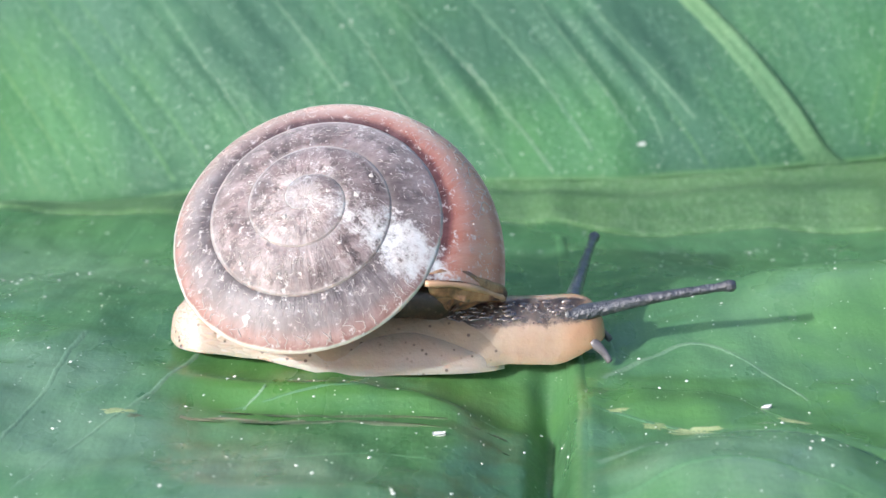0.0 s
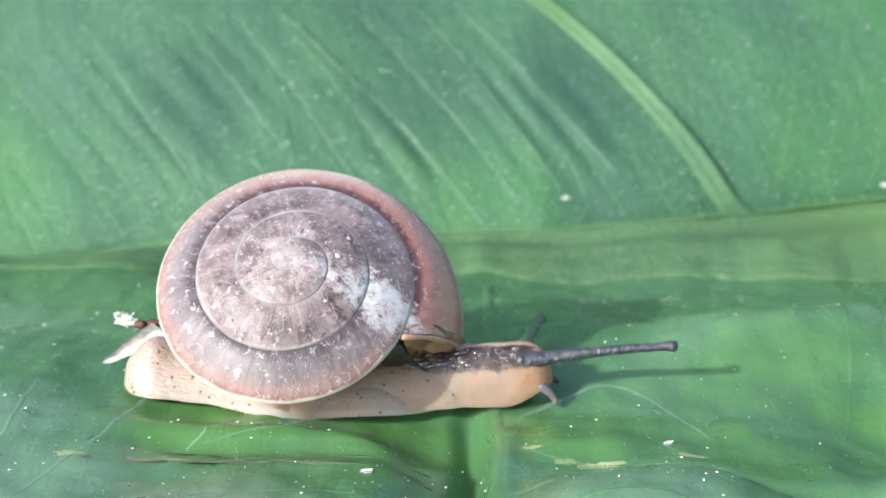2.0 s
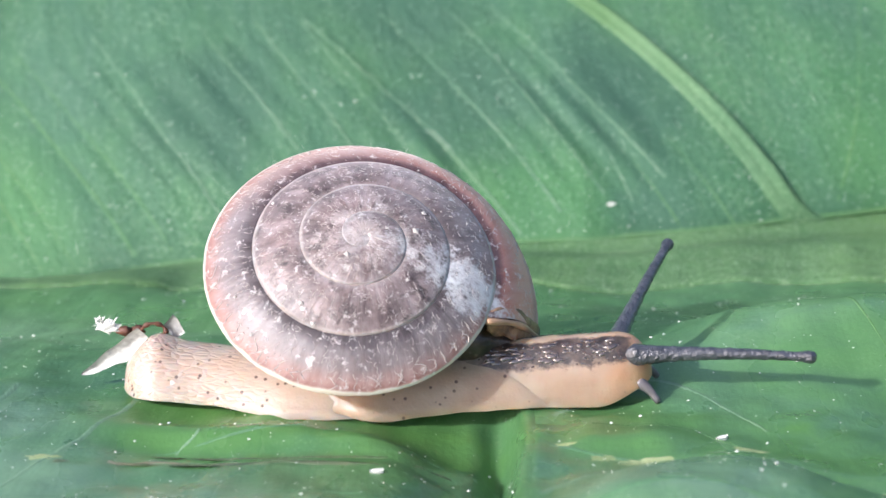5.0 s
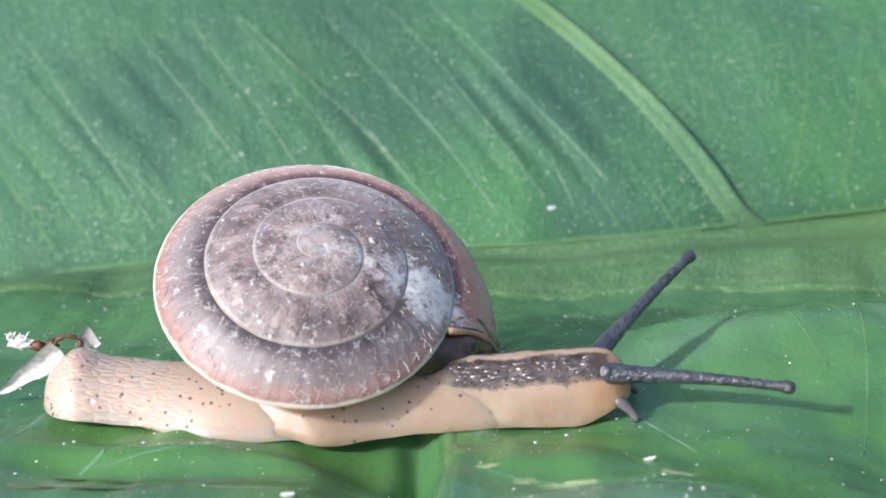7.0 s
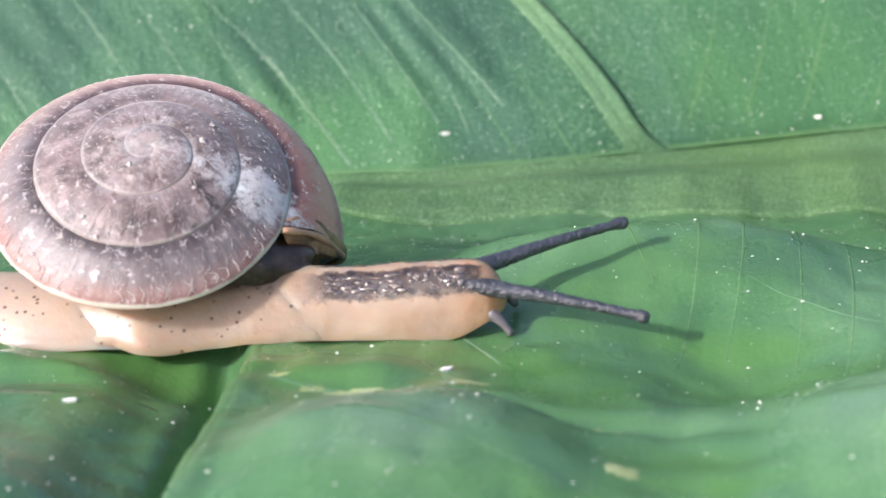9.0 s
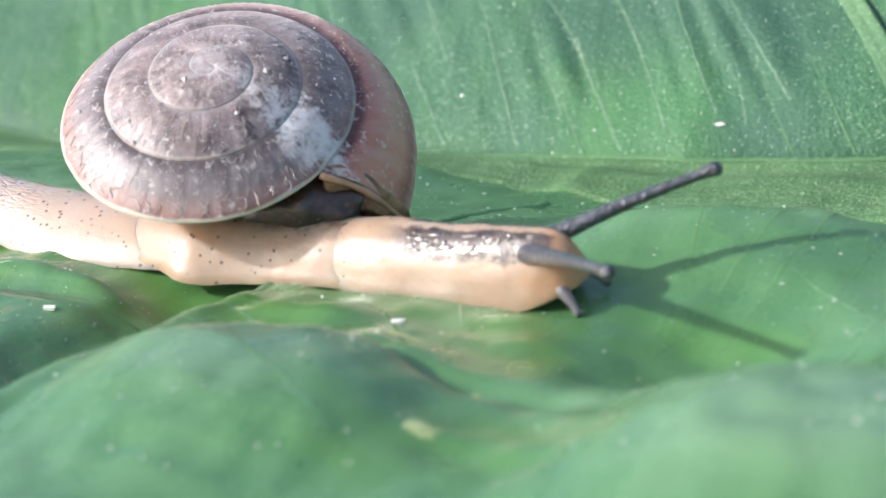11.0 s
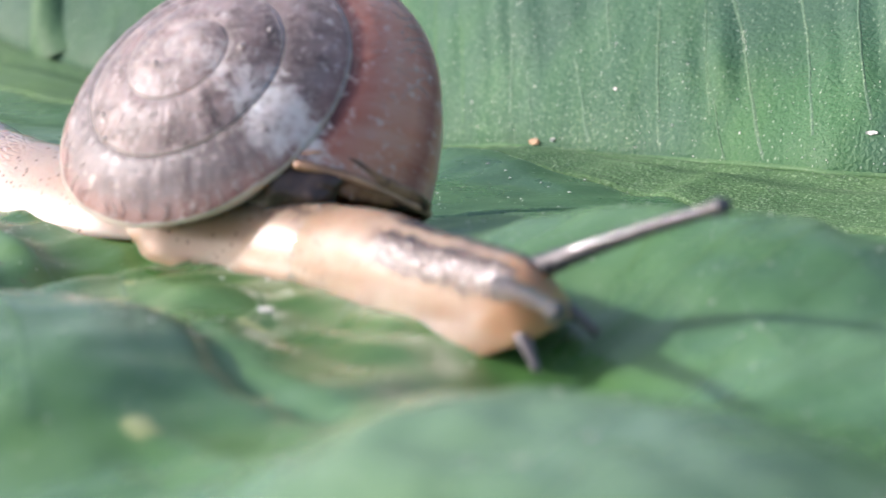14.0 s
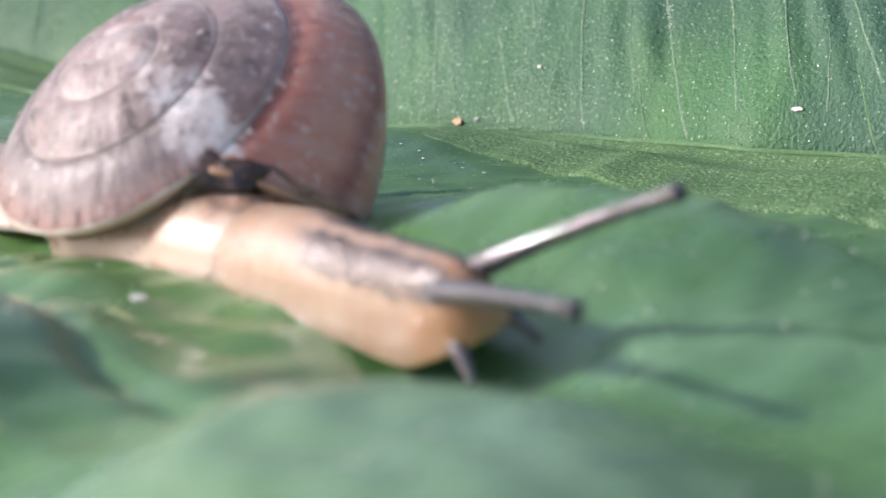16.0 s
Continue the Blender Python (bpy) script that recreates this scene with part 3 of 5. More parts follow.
    def strip(name, surf, path, w, lift, material, face, taper=0.75, flare=0.0, crown=None):
        """A vein laid along a path on a surface: a low rounded ridge that sinks into the blade at both edges."""
        verts = []
        crown = crown or [(o, (1 - abs(o) ** 2.2) * 1.25 - 0.25) for o in (-1.0, -0.6, -0.2, 0.2, 0.6, 1.0)]
        for k, (u, v) in enumerate(path):
            u0, v0 = path[max(k - 1, 0)]
            u1, v1 = path[min(k + 1, len(path) - 1)]
            ln = math.hypot(u1 - u0, v1 - v0)
            pu, pv = -(v1 - v0) / ln, (u1 - u0) / ln
            half = w * (1 - taper * k / (len(path) - 1)) * (1 + flare * math.exp(-k / len(path) * 22))
            c, e = surf(u, v), 0.03
            nrm = (surf(u + e, v) - c).cross(surf(u, v + e) - c).normalized()
            if nrm.dot(face) < 0:
                nrm.negate()
            for o, up in crown:
                p = surf(u + pu * o * half, v + pv * o * half)
                verts.append(p + nrm * (lift * half / w * up * min(1.0, 0.3 + k / 9)))
        m = len(crown)
        faces = [(i * m + j, (i + 1) * m + j, (i + 1) * m + j + 1, i * m + j + 1) for i in range(len(path) - 1) for j in range(m - 1)]
        return part(name, shape(name, verts, faces, material, [(p[0] * 0.07 + p[1] * 0.03, p[2] * 0.07) for p in verts]), leaf)

    front, above = Vector((0, -1, 0.3)), Vector((0, 0, 1))
    # strong side veins
    strip("side_vein", high_s, [(5.13 - 0.58 * h - 0.05 * h * h + 0.16 * math.exp(-h * 5), h) for h in spaced((-0.16, 6.0, 60))], 0.160, 0.13, LEAF_VEIN, front, 0.45, 0.12,
          [(1.0, -0.2), (0.8, 0.35), (0.62, 0.28), (0.42, 0.55), (0.2, 0.48), (-0.1, 0.62), (-0.45, 0.85), (-0.75, 1.0), (-0.92, 0.75), (-1.0, -0.2)])
    strip("side_vein", high_s, [(x, 0.02 + 0.012 * math.sin(1.3 * x)) for x in spaced((-9.0, 13.0, 120))], 0.035, 0.025, LEAF_FAINT, Vector((0, -1, 1)), 0.0)
    strip("side_vein", high_s, [(-14.25 - 0.35 * h - 0.03 * h * h, h) for h in spaced((-0.02, 6.0, 30))], 0.50, 0.34, LEAF_VEIN, front, 0.5, 0.5)
    strip("side_vein", low_s, [(vein_x(y) + 0.06, y) for y in spaced((-15.0, 3.4, 90))], 0.16, 0.05, LEAF_NEAR, above, 0.5)
    # fine veins of the upper half lean the way of the strong vein, and turn over behind it
    rnd = random.Random(5)
    for n in range(-20, 8):
        x = pleat_x(n, 0.0)
        top = min(4.2, 0.3 + (5.0 - x) * 1.5) if x > 2.6 else 4.2
        if x > 4.8 or -3.5 < x < 3.3:
            continue
        path = [(pleat_x(n, h), h) for h in spaced((0.04, top, 26))]
        strip("vein", high_s, path, rnd.uniform(0.016, 0.030), rnd.uniform(0.006, 0.011), LEAF_FAINT if rnd.random() < 0.7 else LEAF_VEIN, front)
    # the clearest of them, as x at two heights
    for xa, ha, xb, hb, w, material in ((-2.94, 0.5, -3.72, 2.24, 0.022, LEAF_SOFT), (-2.30, 0.05, -3.05, 1.2, 0.014, LEAF_SOFT), (-1.50, 0.23, -2.12, 1.11, 0.028, LEAF_SOFT), (-1.69, 1.4, -2.08, 2.12, 0.018, LEAF_SOFT),
                                        (-0.28, 0.13, -1.32, 2.1, 0.022, LEAF_SOFT), (0.25, 0.6, -0.63, 2.09, 0.015, LEAF_SOFT), (0.70, 0.1, 0.05, 1.0, 0.012, LEAF_SOFT), (1.29, 0.09, -0.25, 2.08, 0.026, LEAF_SOFT),
                                        (1.81, 0.45, 0.69, 2.06, 0.022, LEAF_SOFT), (2.44, 0.65, 1.54, 2.05, 0.018, LEAF_SOFT), (2.86, 0.49, 2.55, 1.2, 0.017, LEAF_SOFT), (3.28, 0.81, 2.31, 2.07, 0.022, LEAF_SOFT)):
        k = (xb - xa) / (hb - ha)
        path = [(xa + k * (h - ha) + 0.010 * math.sin(4.0 * h + xa) + 0.006 * math.sin(13.0 * h), h) for h in spaced((max(0.03, ha - 0.1), hb + (1.6 if hb > 2 else 0.1), 34))]
        strip("vein", high_s, path, w, 0.010, material, front, 0.6)
    for x in (5.75, 6.5, 7.3, 8.3, 9.2, 10.3, 11.4):
        path = [(x + 0.28 * h - 0.05 * h * h + 0.03 * math.sin(2 * h + x), h) for h in spaced((0.05, 3.6, 20))]
        strip("vein", high_s, path, rnd.uniform(0.018, 0.030), 0.006, LEAF_FAINT, front)
    # fine veins of the lower half
    for x0, y0, dx, dy, bend in ((5.1, 1.1, 0.40, -2.1, -0.1), (5.45, 0.9, 0.35, -1.1, 0.0), (5.95, 0.6, -0.25, -2.8, 0.1), (6.4, 0.7, -0.25, -2.7, 0.1), (6.95, 0.7, -0.40, -4.3, 0.15), (7.45, 0.5, -0.25, -3.2, 0.1), (7.95, 0.2, -0.55, -3.2, 0.1), (8.7, 0.1, -0.5, -3.3, 0.1), (9.6, 0.2, -0.5, -3.3, 0.1),
                                 (4.3, 3.8, 0.6, -3.6, 0.5), (3.4, 3.7, 0.3, -2.6, 0.3), (-1.0, 3.7, -0.4, -3.8, 0.3), (-2.6, 3.7, -0.6, -4.2, 0.3), (-4.2, 3.5, -0.8, -4.6, 0.3), (-5.8, 3.4, -0.8, -5.0, 0.3),
                                 (1.4, -3.2, -3.6, -0.2, 0.3), (1.3, -4.4, -4.0, -0.8, 0.4),
                                 (6.2, -0.8, 3.4, -1.2, -0.3), (7.6, -0.2, 1.6, 2.4, 0.2)):
        path = []
        for k in range(25):
            q = k / 24
            x = x0 + dx * q + bend * math.sin(math.pi * q) * (1 if abs(dy) > abs(dx) else 0)
            y = y0 + dy * q + bend * math.sin(math.pi * q) * (0 if abs(dy) > abs(dx) else 1)
            path.append((x, y))
        strip("vein", low_s, path, rnd.uniform(0.013, 0.021), 0.004, LEAF_FAINT if x0 > 5 and y0 > -0.5 else LEAF_THREAD, above, 0.5)
    for x0, y0, dx, dy, bend, w, material in ((-3.55, -2.0, -0.30, -3.4, 0.05, 0.026, LEAF_PALE), (-2.2, -1.9, -1.25, -3.4, 0.12, 0.024, LEAF_PALE), (2.0, -2.35, 2.1, -0.3, 1.0, 0.028, LEAF_PALE),
                                              (1.95, -4.45, 2.4, 0.0, 0.60, 0.030, LEAF_PALE), (2.4, -2.65, 1.8, -1.0, 0.40, 0.020, LEAF_FAINT), (1.9, -3.10, 2.6, -0.5, -0.30, 0.020, LEAF_THREAD),
                                              (-1.8, -3.54, 0.35, 0.55, 0.0, 0.018, LEAF_PALE), (-2.2, -3.63, 1.25, 0.03, 0.02, 0.026, CREASE), (-4.4, -2.6, -0.4, -3.0, 0.0, 0.022, LEAF_THREAD), (1.95, -5.3, 2.9, -0.3, 0.5, 0.03, LEAF_THREAD)):
        path = []
        for k in range(31):
            q = k / 30
            swing = bend * math.sin(math.pi * q) + 0.02 * math.sin(11 * q + x0)
            path.append((x0 + dx * q + (swing if abs(dy) > abs(dx) else 0), y0 + dy * q + (0 if abs(dy) > abs(dx) else swing)))
        strip("vein", low_s, path, w * 1.5, 0.006, material, above, 0.5)
    # old scars of feeding and rot
    for x0, y0, lx, ly, material in ((2.52, -3.50, 0.13, 0.09, SCAR), (2.90, -3.60, 0.30, 0.10, SCAR), (2.14, -3.16, 0.12, 0.05, SCAR), (5.2, -4.1, 0.20, 0.13, SCAR), (5.3, -5.1, 0.14, 0.12, SCAR),
                                     (-2.83, -3.70, 0.16, 0.07, SCAR), (-2.62, -3.78, 0.08, 0.05, BROWN_SCAR), (-0.5, -3.36, 1.3, 0.04, BROWN_SCAR), (-0.7, -3.66, 1.5, 0.045, BROWN_SCAR), (3.9, -3.25, 0.18, 0.07, SCAR)):
        k = rnd.uniform(0, 9)

        def blot(i, j):
            a, q = 2 * math.pi * j / 20, i / 5
            w = q * (1 + 0.9 * noise.noise(Vector((math.cos(a) * 2.1, math.sin(a) * 2.1, k))))
            x, y = x0 + lx * w * math.cos(a), y0 + ly * w * math.sin(a)
            return (x, y, low_z(x, y) + 0.008 * (1 - q ** 4) - 0.002)
        verts, faces = grid(6, 20, blot, True)
        part("scar", shape("scar", verts, faces, material, [(v[0] * 0.07, v[1] * 0.07) for v in verts]), leaf, "dry scar in the leaf")
    return leaf


build_leaf()

g = 3000
verts, faces = grid(41, 41, lambda i, j: ((i - 20) / 20 * g * (abs(i - 20) / 20), (j - 20) / 20 * g * (abs(j - 20) / 20), -45))
tagged(part("ground", shape("ground", verts, faces, SOIL)), label="dark bare garden soil under the leaf", category="ground", kind="structure")

# ---- dust, crumbs and glint grains on the leaf ----
def crumb(verts, faces, c, size, rnd, flat=0.5):
    """One rough little lump: a dented octahedron."""
    n0 = len(verts)
    a = rnd.uniform(0, 6.28)
    for d in ((1, 0, 0), (0, 1, 0), (-1, 0, 0), (0, -1, 0), (0, 0, 1), (0, 0, -1)):
        k = size * rnd.uniform(0.6, 1.3)
        x, y = d[0] * math.cos(a) - d[1] * math.sin(a), d[0] * math.sin(a) + d[1] * math.cos(a)
        verts.append((c[0] + x * k, c[1] + y * k, c[2] + d[2] * k * flat))
    for f in ((0, 1, 4), (1, 2, 4), (2, 3, 4), (3, 0, 4), (1, 0, 5), (2, 1, 5), (3, 2, 5), (0, 3, 5)):
        faces.append(tuple(n0 + k for k in f))


def build_dust_and_glint():
    rnd = random.Random(11)
    verts, faces = [], []
    for _ in range(2100):
        x, y = rnd.uniform(-7, 12), rnd.uniform(-6.5, 3.9)
        crumb(verts, faces, (x, y, low_z(x, y) + 0.006), 0.008 + 0.018 * rnd.random() ** 6, rnd)
    for _ in range(1100):
        x, h = rnd.uniform(-12, 11), 3.2 * rnd.random() ** 1.3
        p = high_p(x, h)
        crumb(verts, faces, (p[0], p[1] - 0.006, p[2]), 0.007 + 0.014 * rnd.random() ** 6, rnd, 1.0)
    # a sun glint along one fine vein of the upper half, drawn with pale grains
    for _ in range(45):
        h = rnd.gauss(1.47, 0.11)
        p = high_p(1.29 - 0.774 * (h - 0.09) + rnd.gauss(0.02, 0.045), h)
        crumb(verts, faces, (p[0], p[1] - 0.008, p[2]), rnd.uniform(0.004, 0.009), rnd, 1.0)
    tagged(part("dust", shape("dust", verts, faces, DUST_AND_GLINT, smooth=False)), label="fine pale dust grains scattered on the leaf, a few painting a glint", category="dust", kind="stuff")


build_dust_and_glint()


def flake(name, x, y, z, length, width, angle, material, label, seed, tilt=0):
    rnd = random.Random(seed)
    verts, faces = grid(7, 5, lambda i, j: ((i / 6 - 0.5) * length, (j / 4 - 0.5) * width * (math.sin(math.pi * (0.12 + 0.76 * i / 6))) + 0.1 * width * rnd.uniform(-1, 1), 0.25 * width * math.cos((j / 4 - 0.5) * 3) + 0.06 * width * rnd.uniform(-1, 1)))
    n = len(verts)
    verts += [(v[0], v[1] * 0.9, v[2] - 0.3 * width) for v in verts]
    faces += [tuple(n + k for k in reversed(f)) for f in faces]
    rim = [i * 5 for i in range(7)] + [30 + j for j in range(1, 5)] + [i * 5 + 4 for i in range(5, -1, -1)] + [j for j in range(3, 0, -1)]
    faces += [(rim[k], rim[(k + 1) % len(rim)], n + rim[(k + 1) % len(rim)], n + rim[k]) for k in range(len(rim))]
    ob = tagged(new(name, shape(name, verts, faces, material)), label=label, category="debris", group="crumbs on the leaf")
    ob.matrix_world = at(x, y, z, tilt, 0, angle)
    return ob


def on_low(name, x, y, *rest):
    flake(name, x, y, low_z(x, y) + 0.02, *rest)


def on_up(name, x, h, *rest):
    p = high_p(x, h)
    flake(name, p[0], p[1] - 0.03, p[2], *rest, 60)


on_up("flake", 2.58, 0.42, 0.13, 0.045, 20, FLAKE, "small white splinter lying on the leaf", 1)
on_up("flake", 7.6, 0.2, 0.12, 0.04, -30, FLAKE, "small white splinter lying on the leaf", 2)
on_up("crumb", -2.35, 0.10, 0.17, 0.09, 0, TAN, "tan crumb at the edge of the midrib", 3)
on_up("flake", -2.02, 0.14, 0.06, 0.05, 40, FLAKE, "white grain at the edge of the midrib", 7)
on_up("crumb", -1.26, 0.78, 0.05, 0.045, 10, FLAKE, "pale grain stuck to the upper leaf", 8)
on_up("crumb", -6.0, 0.05, 0.10, 0.06, 0, TAN, "tan crumb at the edge of the midrib", 4)
on_low("flake", 0.4, -3.8, 0.13, 0.07, 10, FLAKE, "white crumb on the lower leaf", 5)
on_low("flake", 3.65, -2.95, 0.12, 0.07, 30, FLAKE, "white crumb on the lower leaf", 6)

# ---- the snail ----
snail = tagged(new("snail"), label="brown flat-spired land snail with cream body crawling on the leaf", category="snail")


def dome(r):
    return H_SHELL * (1 - abs(r) ** 1.8)


def whorl_r(n):
    """Radius of the keel after n turns, as a share of the whole."""
    return (max(n, 0.0) / TURNS) ** 1.15


TOP, BASE = 14, 20


def section(n):
    """The whorl's outline after n turns, from the upper suture over the keel and under to the navel: pairs of radius and height."""
    ro, ri = whorl_r(n), whorl_r(n - 1)
    late = max(0.0, 1 - (TURNS - n) / 0.36)
    zo, zi = dome(ro) - 0.44 * late ** 1.6, dome(ri)
    w = (ro - ri) * R_SHELL
    pts = []
    for k in range(TOP + 1):
        s = k / TOP
        bulge = (0.085 + 0.03 * (n / TURNS) ** 3) * w * math.sin(math.pi * s ** 0.8) + 0.13 * late * math.sin(math.pi * s ** 1.25)
        pts.append((R_SHELL * (ri + (ro - ri) * s), zi + (zo - zi) * s + bulge, s))
    deep = (0.50 - 0.16 * late) * ro * R_SHELL
    full = max(0.0, 1 - (TURNS - n) / 0.45) ** 1.5
    for k in range(1, BASE + 1):
        q = k / BASE
        lens = R_SHELL * ro * (1 - 0.80 * q), deep * (1 - (1 - q) ** 1.9)
        a = math.pi * 0.5 * q
        fat = R_SHELL * ro * (1 - 0.75 * (1 - math.cos(a))), 1.1 * deep * math.sin(a) ** 0.9
        pts.append((lens[0] + (fat[0] - lens[0]) * full, zo - lens[1] - (fat[1] - lens[1]) * full, 1 + q))
    return pts


def oblique(n, v):
    """The aperture leans back towards the keel and base."""
    return 0.31 * min(v, 1.25) * max(0.0, 1 - (TURNS - n) / 0.5)


def build_shell():
    steps = 300
    verts, uvs = [], []
    for i in range(steps + 1):
        n = 0.06 + (TURNS - 0.06) * i / steps
        turn = (TURNS - n) * 2 * math.pi
        for r, z, v in section(n):
            a = turn + oblique(n, v)
            rough = 1 + 0.004 * noise.noise(Vector((n * 40, v * 3, 0.0)))
            verts.append((r * rough * math.cos(a), r * rough * math.sin(a), z))
            uvs.append((n / TURNS, 0.5 * v))
    m = TOP + BASE + 1
    faces = [(i * m + j, (i + 1) * m + j, (i + 1) * m + j + 1, i * m + j + 1) for i in range(steps) for j in range(m - 1)]
    shell = part("shell", shape("shell", verts, faces, SHELL, uvs), snail, "weathered brown coiled shell with a chalky patch")
    # the pale lip round the aperture
    edge = [(r * math.cos(oblique(TURNS, v)), r * math.sin(oblique(TURNS, v)), z) for r, z, v in section(TURNS)]
    fat = [0.034 + 0.006 * math.sin(k * 0.9) if k <= TOP + 2 else 0.04 for k in range(len(edge))]
    verts, faces = tube([(p[0], p[1] - 0.03, p[2] - 0.03) for p in edge], fat, 8)
    part("lip", shape("lip", verts, faces, LIP), shell, "pale thickened lip of the shell")
    # mantle that fills the aperture
    mid = [sum(p[k] for p in edge) / len(edge) for k in range(3)]

    def fill(i, j):
        q, p = i / 8, edge[j]
        out = 0.26 * math.cos(q * math.pi / 2) ** 0.8 - 0.04 + 0.07 * noise.noise(Vector((i * 0.5, j * 0.4, 3)))
        return (mid[0] + (p[0] - mid[0]) * q * 0.97, mid[1] + (p[1] - mid[1]) * q * 0.97 - out, mid[2] + (p[2] - mid[2]) * q * 0.97)
    verts, faces = grid(9, len(edge), fill)
    # its swollen edge hangs from the lip down to the neck
    hang, side, base = Vector((0.31, -0.50, -0.80)), Vector((0.35, 0.80, -0.35)).normalized(), len(verts)
    roll = TOP + 4
    for k in range(roll):
        q = k / (roll - 1)
        big = 0.10 + 0.90 * math.sin(math.pi * (0.02 + 0.96 * q ** 0.6)) ** 0.9
        c = Vector(edge[k]) * 0.975 + hang * (0.09 * big) + side * 0.06
        for j in range(16):
            a = 2 * math.pi * j / 16
            lump = 1 + 0.45 * noise.noise(Vector((k * 0.35, math.cos(a) * 1.2, math.sin(a) * 1.2)))
            verts.append(c + hang * (0.17 * big * lump * math.cos(a)) + side * (0.11 * big * lump * math.sin(a)))
    faces += [(base + k * 16 + j, base + k * 16 + (j + 1) % 16, base + (k + 1) * 16 + (j + 1) % 16, base + (k + 1) * 16 + j) for k in range(roll - 1) for j in range(16)]
    part("mantle", shape("mantle", verts, faces, MANTLE), shell, "orange brown mantle edge")
    # short pale hairs that lie on the shell, ticks along the keel and scuffed flecks
    rnd = random.Random(3)
    verts, faces = [], []

    def on(n, v, lift):
        """A point on the upper side, v from the suture to the keel, raised by lift."""
        n = min(max(n, 0.15), TURNS)
        sec, q = section(n), min(max(v, 0.0), 0.999) * TOP
        k = int(q)
        r, z = (sec[k][i] + (sec[k + 1][i] - sec[k][i]) * (q - k) for i in (0, 1))
        a = (TURNS - n) * 2 * math.pi + oblique(n, v)
        return Vector((r * math.cos(a), r * math.sin(a), z + lift))

    def add(piece):
        b0 = len(verts)
        verts.extend(piece[0])
        faces.extend(tuple(b0 + k for k in f) for f in piece[1])

    for _ in range(1100):
        n, v0 = TURNS * rnd.uniform(0.05, 1.0) ** 0.5, rnd.uniform(0.06, 0.9)
        ro = whorl_r(n) * R_SHELL + 0.05
        ln, way, bend = rnd.uniform(0.03, 0.10), rnd.uniform(0, 6.28), rnd.uniform(-1.2, 1.2)
        wide = max(0.12, (whorl_r(n) - whorl_r(n - 1)) * R_SHELL)
        path = []
        p_n, p_v = n, v0
        for k in range(5):
            path.append(on(p_n, p_v, 0.006))
            way += bend * 0.5
            p_n += math.cos(way) * ln / 4 / (ro * 6.28)
            p_v += math.sin(way) * ln / 4 / wide
        add(tube(path, [rnd.uniform(0.0018, 0.0036) * (1 - 0.5 * abs(k - 2) / 2) for k in range(5)], 4))
    for q in range(58):
        n = TURNS - 0.08 - 0.92 * (q + rnd.uniform(-0.3, 0.3)) / 58
        v0, v1 = rnd.uniform(0.66, 0.78), rnd.uniform(0.88, 0.96)
        sway = rnd.uniform(-0.012, 0.012)
        path = [on(n + sway * math.sin(2.6 * k / 5) + rnd.uniform(-0.002, 0.002), v0 + (v1 - v0) * k / 5, 0.006) for k in range(6)]
        add(tube(path, [0.0055 * (0.5 + 0.5 * math.sin(math.pi * (0.15 + 0.7 * k / 5))) for k in range(6)], 4))
    for q in range(170):
        n, v0 = TURNS * rnd.uniform(0.05, 1.0) ** 0.5, rnd.uniform(0.05, 0.95)
        crumb(verts, faces, on(n, v0, 0.004), rnd.uniform(0.006, 0.014) if q > 9 else rnd.uniform(0.025, 0.045), rnd, 0.5)
    part("bristles", shape("bristles", verts, faces, HAIR, smooth=False), shell, "short pale hairs and scuffs", "stuff")
    return shell


shell = build_shell()


def loft_point(x, w, h, y0, z0, v):
    a = -math.pi / 2 - 2 * math.pi * v
    cx, sz = math.cos(a), math.sin(a)
    if sz < 0:
        y, z = w * 1.16 * math.copysign(abs(cx) ** 0.5, cx), 0.07 * h * (1 + sz)
    else:
        skirt = max(0.0, 1 - sz / 0.16) ** 2
        y, z = w * (1.06 - 0.24 * sz + 0.10 * skirt) * math.copysign(abs(cx) ** 0.92, cx), 0.07 * h + 0.93 * h * sz ** 0.9
    j = 0.012 * noise.noise(Vector((x * 3, y * 5, z * 5)))
    return Vector((x, y + y0 + j, z + z0 + j))


def loft(stations, ring=30):
    """A soft body over stations of x, half width, height, sole flare; flat below and rounded above. v runs round it, 0.5 on the back."""
    verts = [loft_point(*st, k / ring) for st in stations for k in range(ring)]
    uvs = [(st[0] * 0.1, k / ring) for st in stations for k in range(ring)]
    n = len(stations)
    faces = [(i * ring + k, i * ring + (k + 1) % ring, (i + 1) * ring + (k + 1) % ring, (i + 1) * ring + k) for i in range(n - 1) for k in range(ring)]
    faces += [tuple(range(ring))[::-1], tuple((n - 1) * ring + k for k in range(ring))]
    return verts, faces, uvs


def build_tail():
    st = []
    for k in range(49):
        s = (k / 48) ** 1.5
        x = 3.6 * s
        far = max(0.0, (s - 0.60) / 0.40)
        q = min(1.0, 0.04 + s * 7.3)
        g1 = math.sqrt(1 - (1 - q) ** 2.4)
        h = (0.44 + 0.11 * math.exp(-((s - 0.083) / 0.053) ** 2) - 0.04 * s) * (0.25 + 0.75 * g1)
        end = 1 - 0.60 * far ** 2
        ripple = 0.03 * math.sin(14.7 * s + 0.5) * g1
        st.append((x, (0.42 + 0.38 * min(s, 0.5) + ripple) * (0.06 + 0.94 * g1) * end, h * end, 0, 0.02 * math.sin(9 * s) * end))
    v, f, u = loft(st, 40)
    return part("tail", shape("tail", v, f, TAIL_SKIN, u), snail, "cream tail end of the foot")


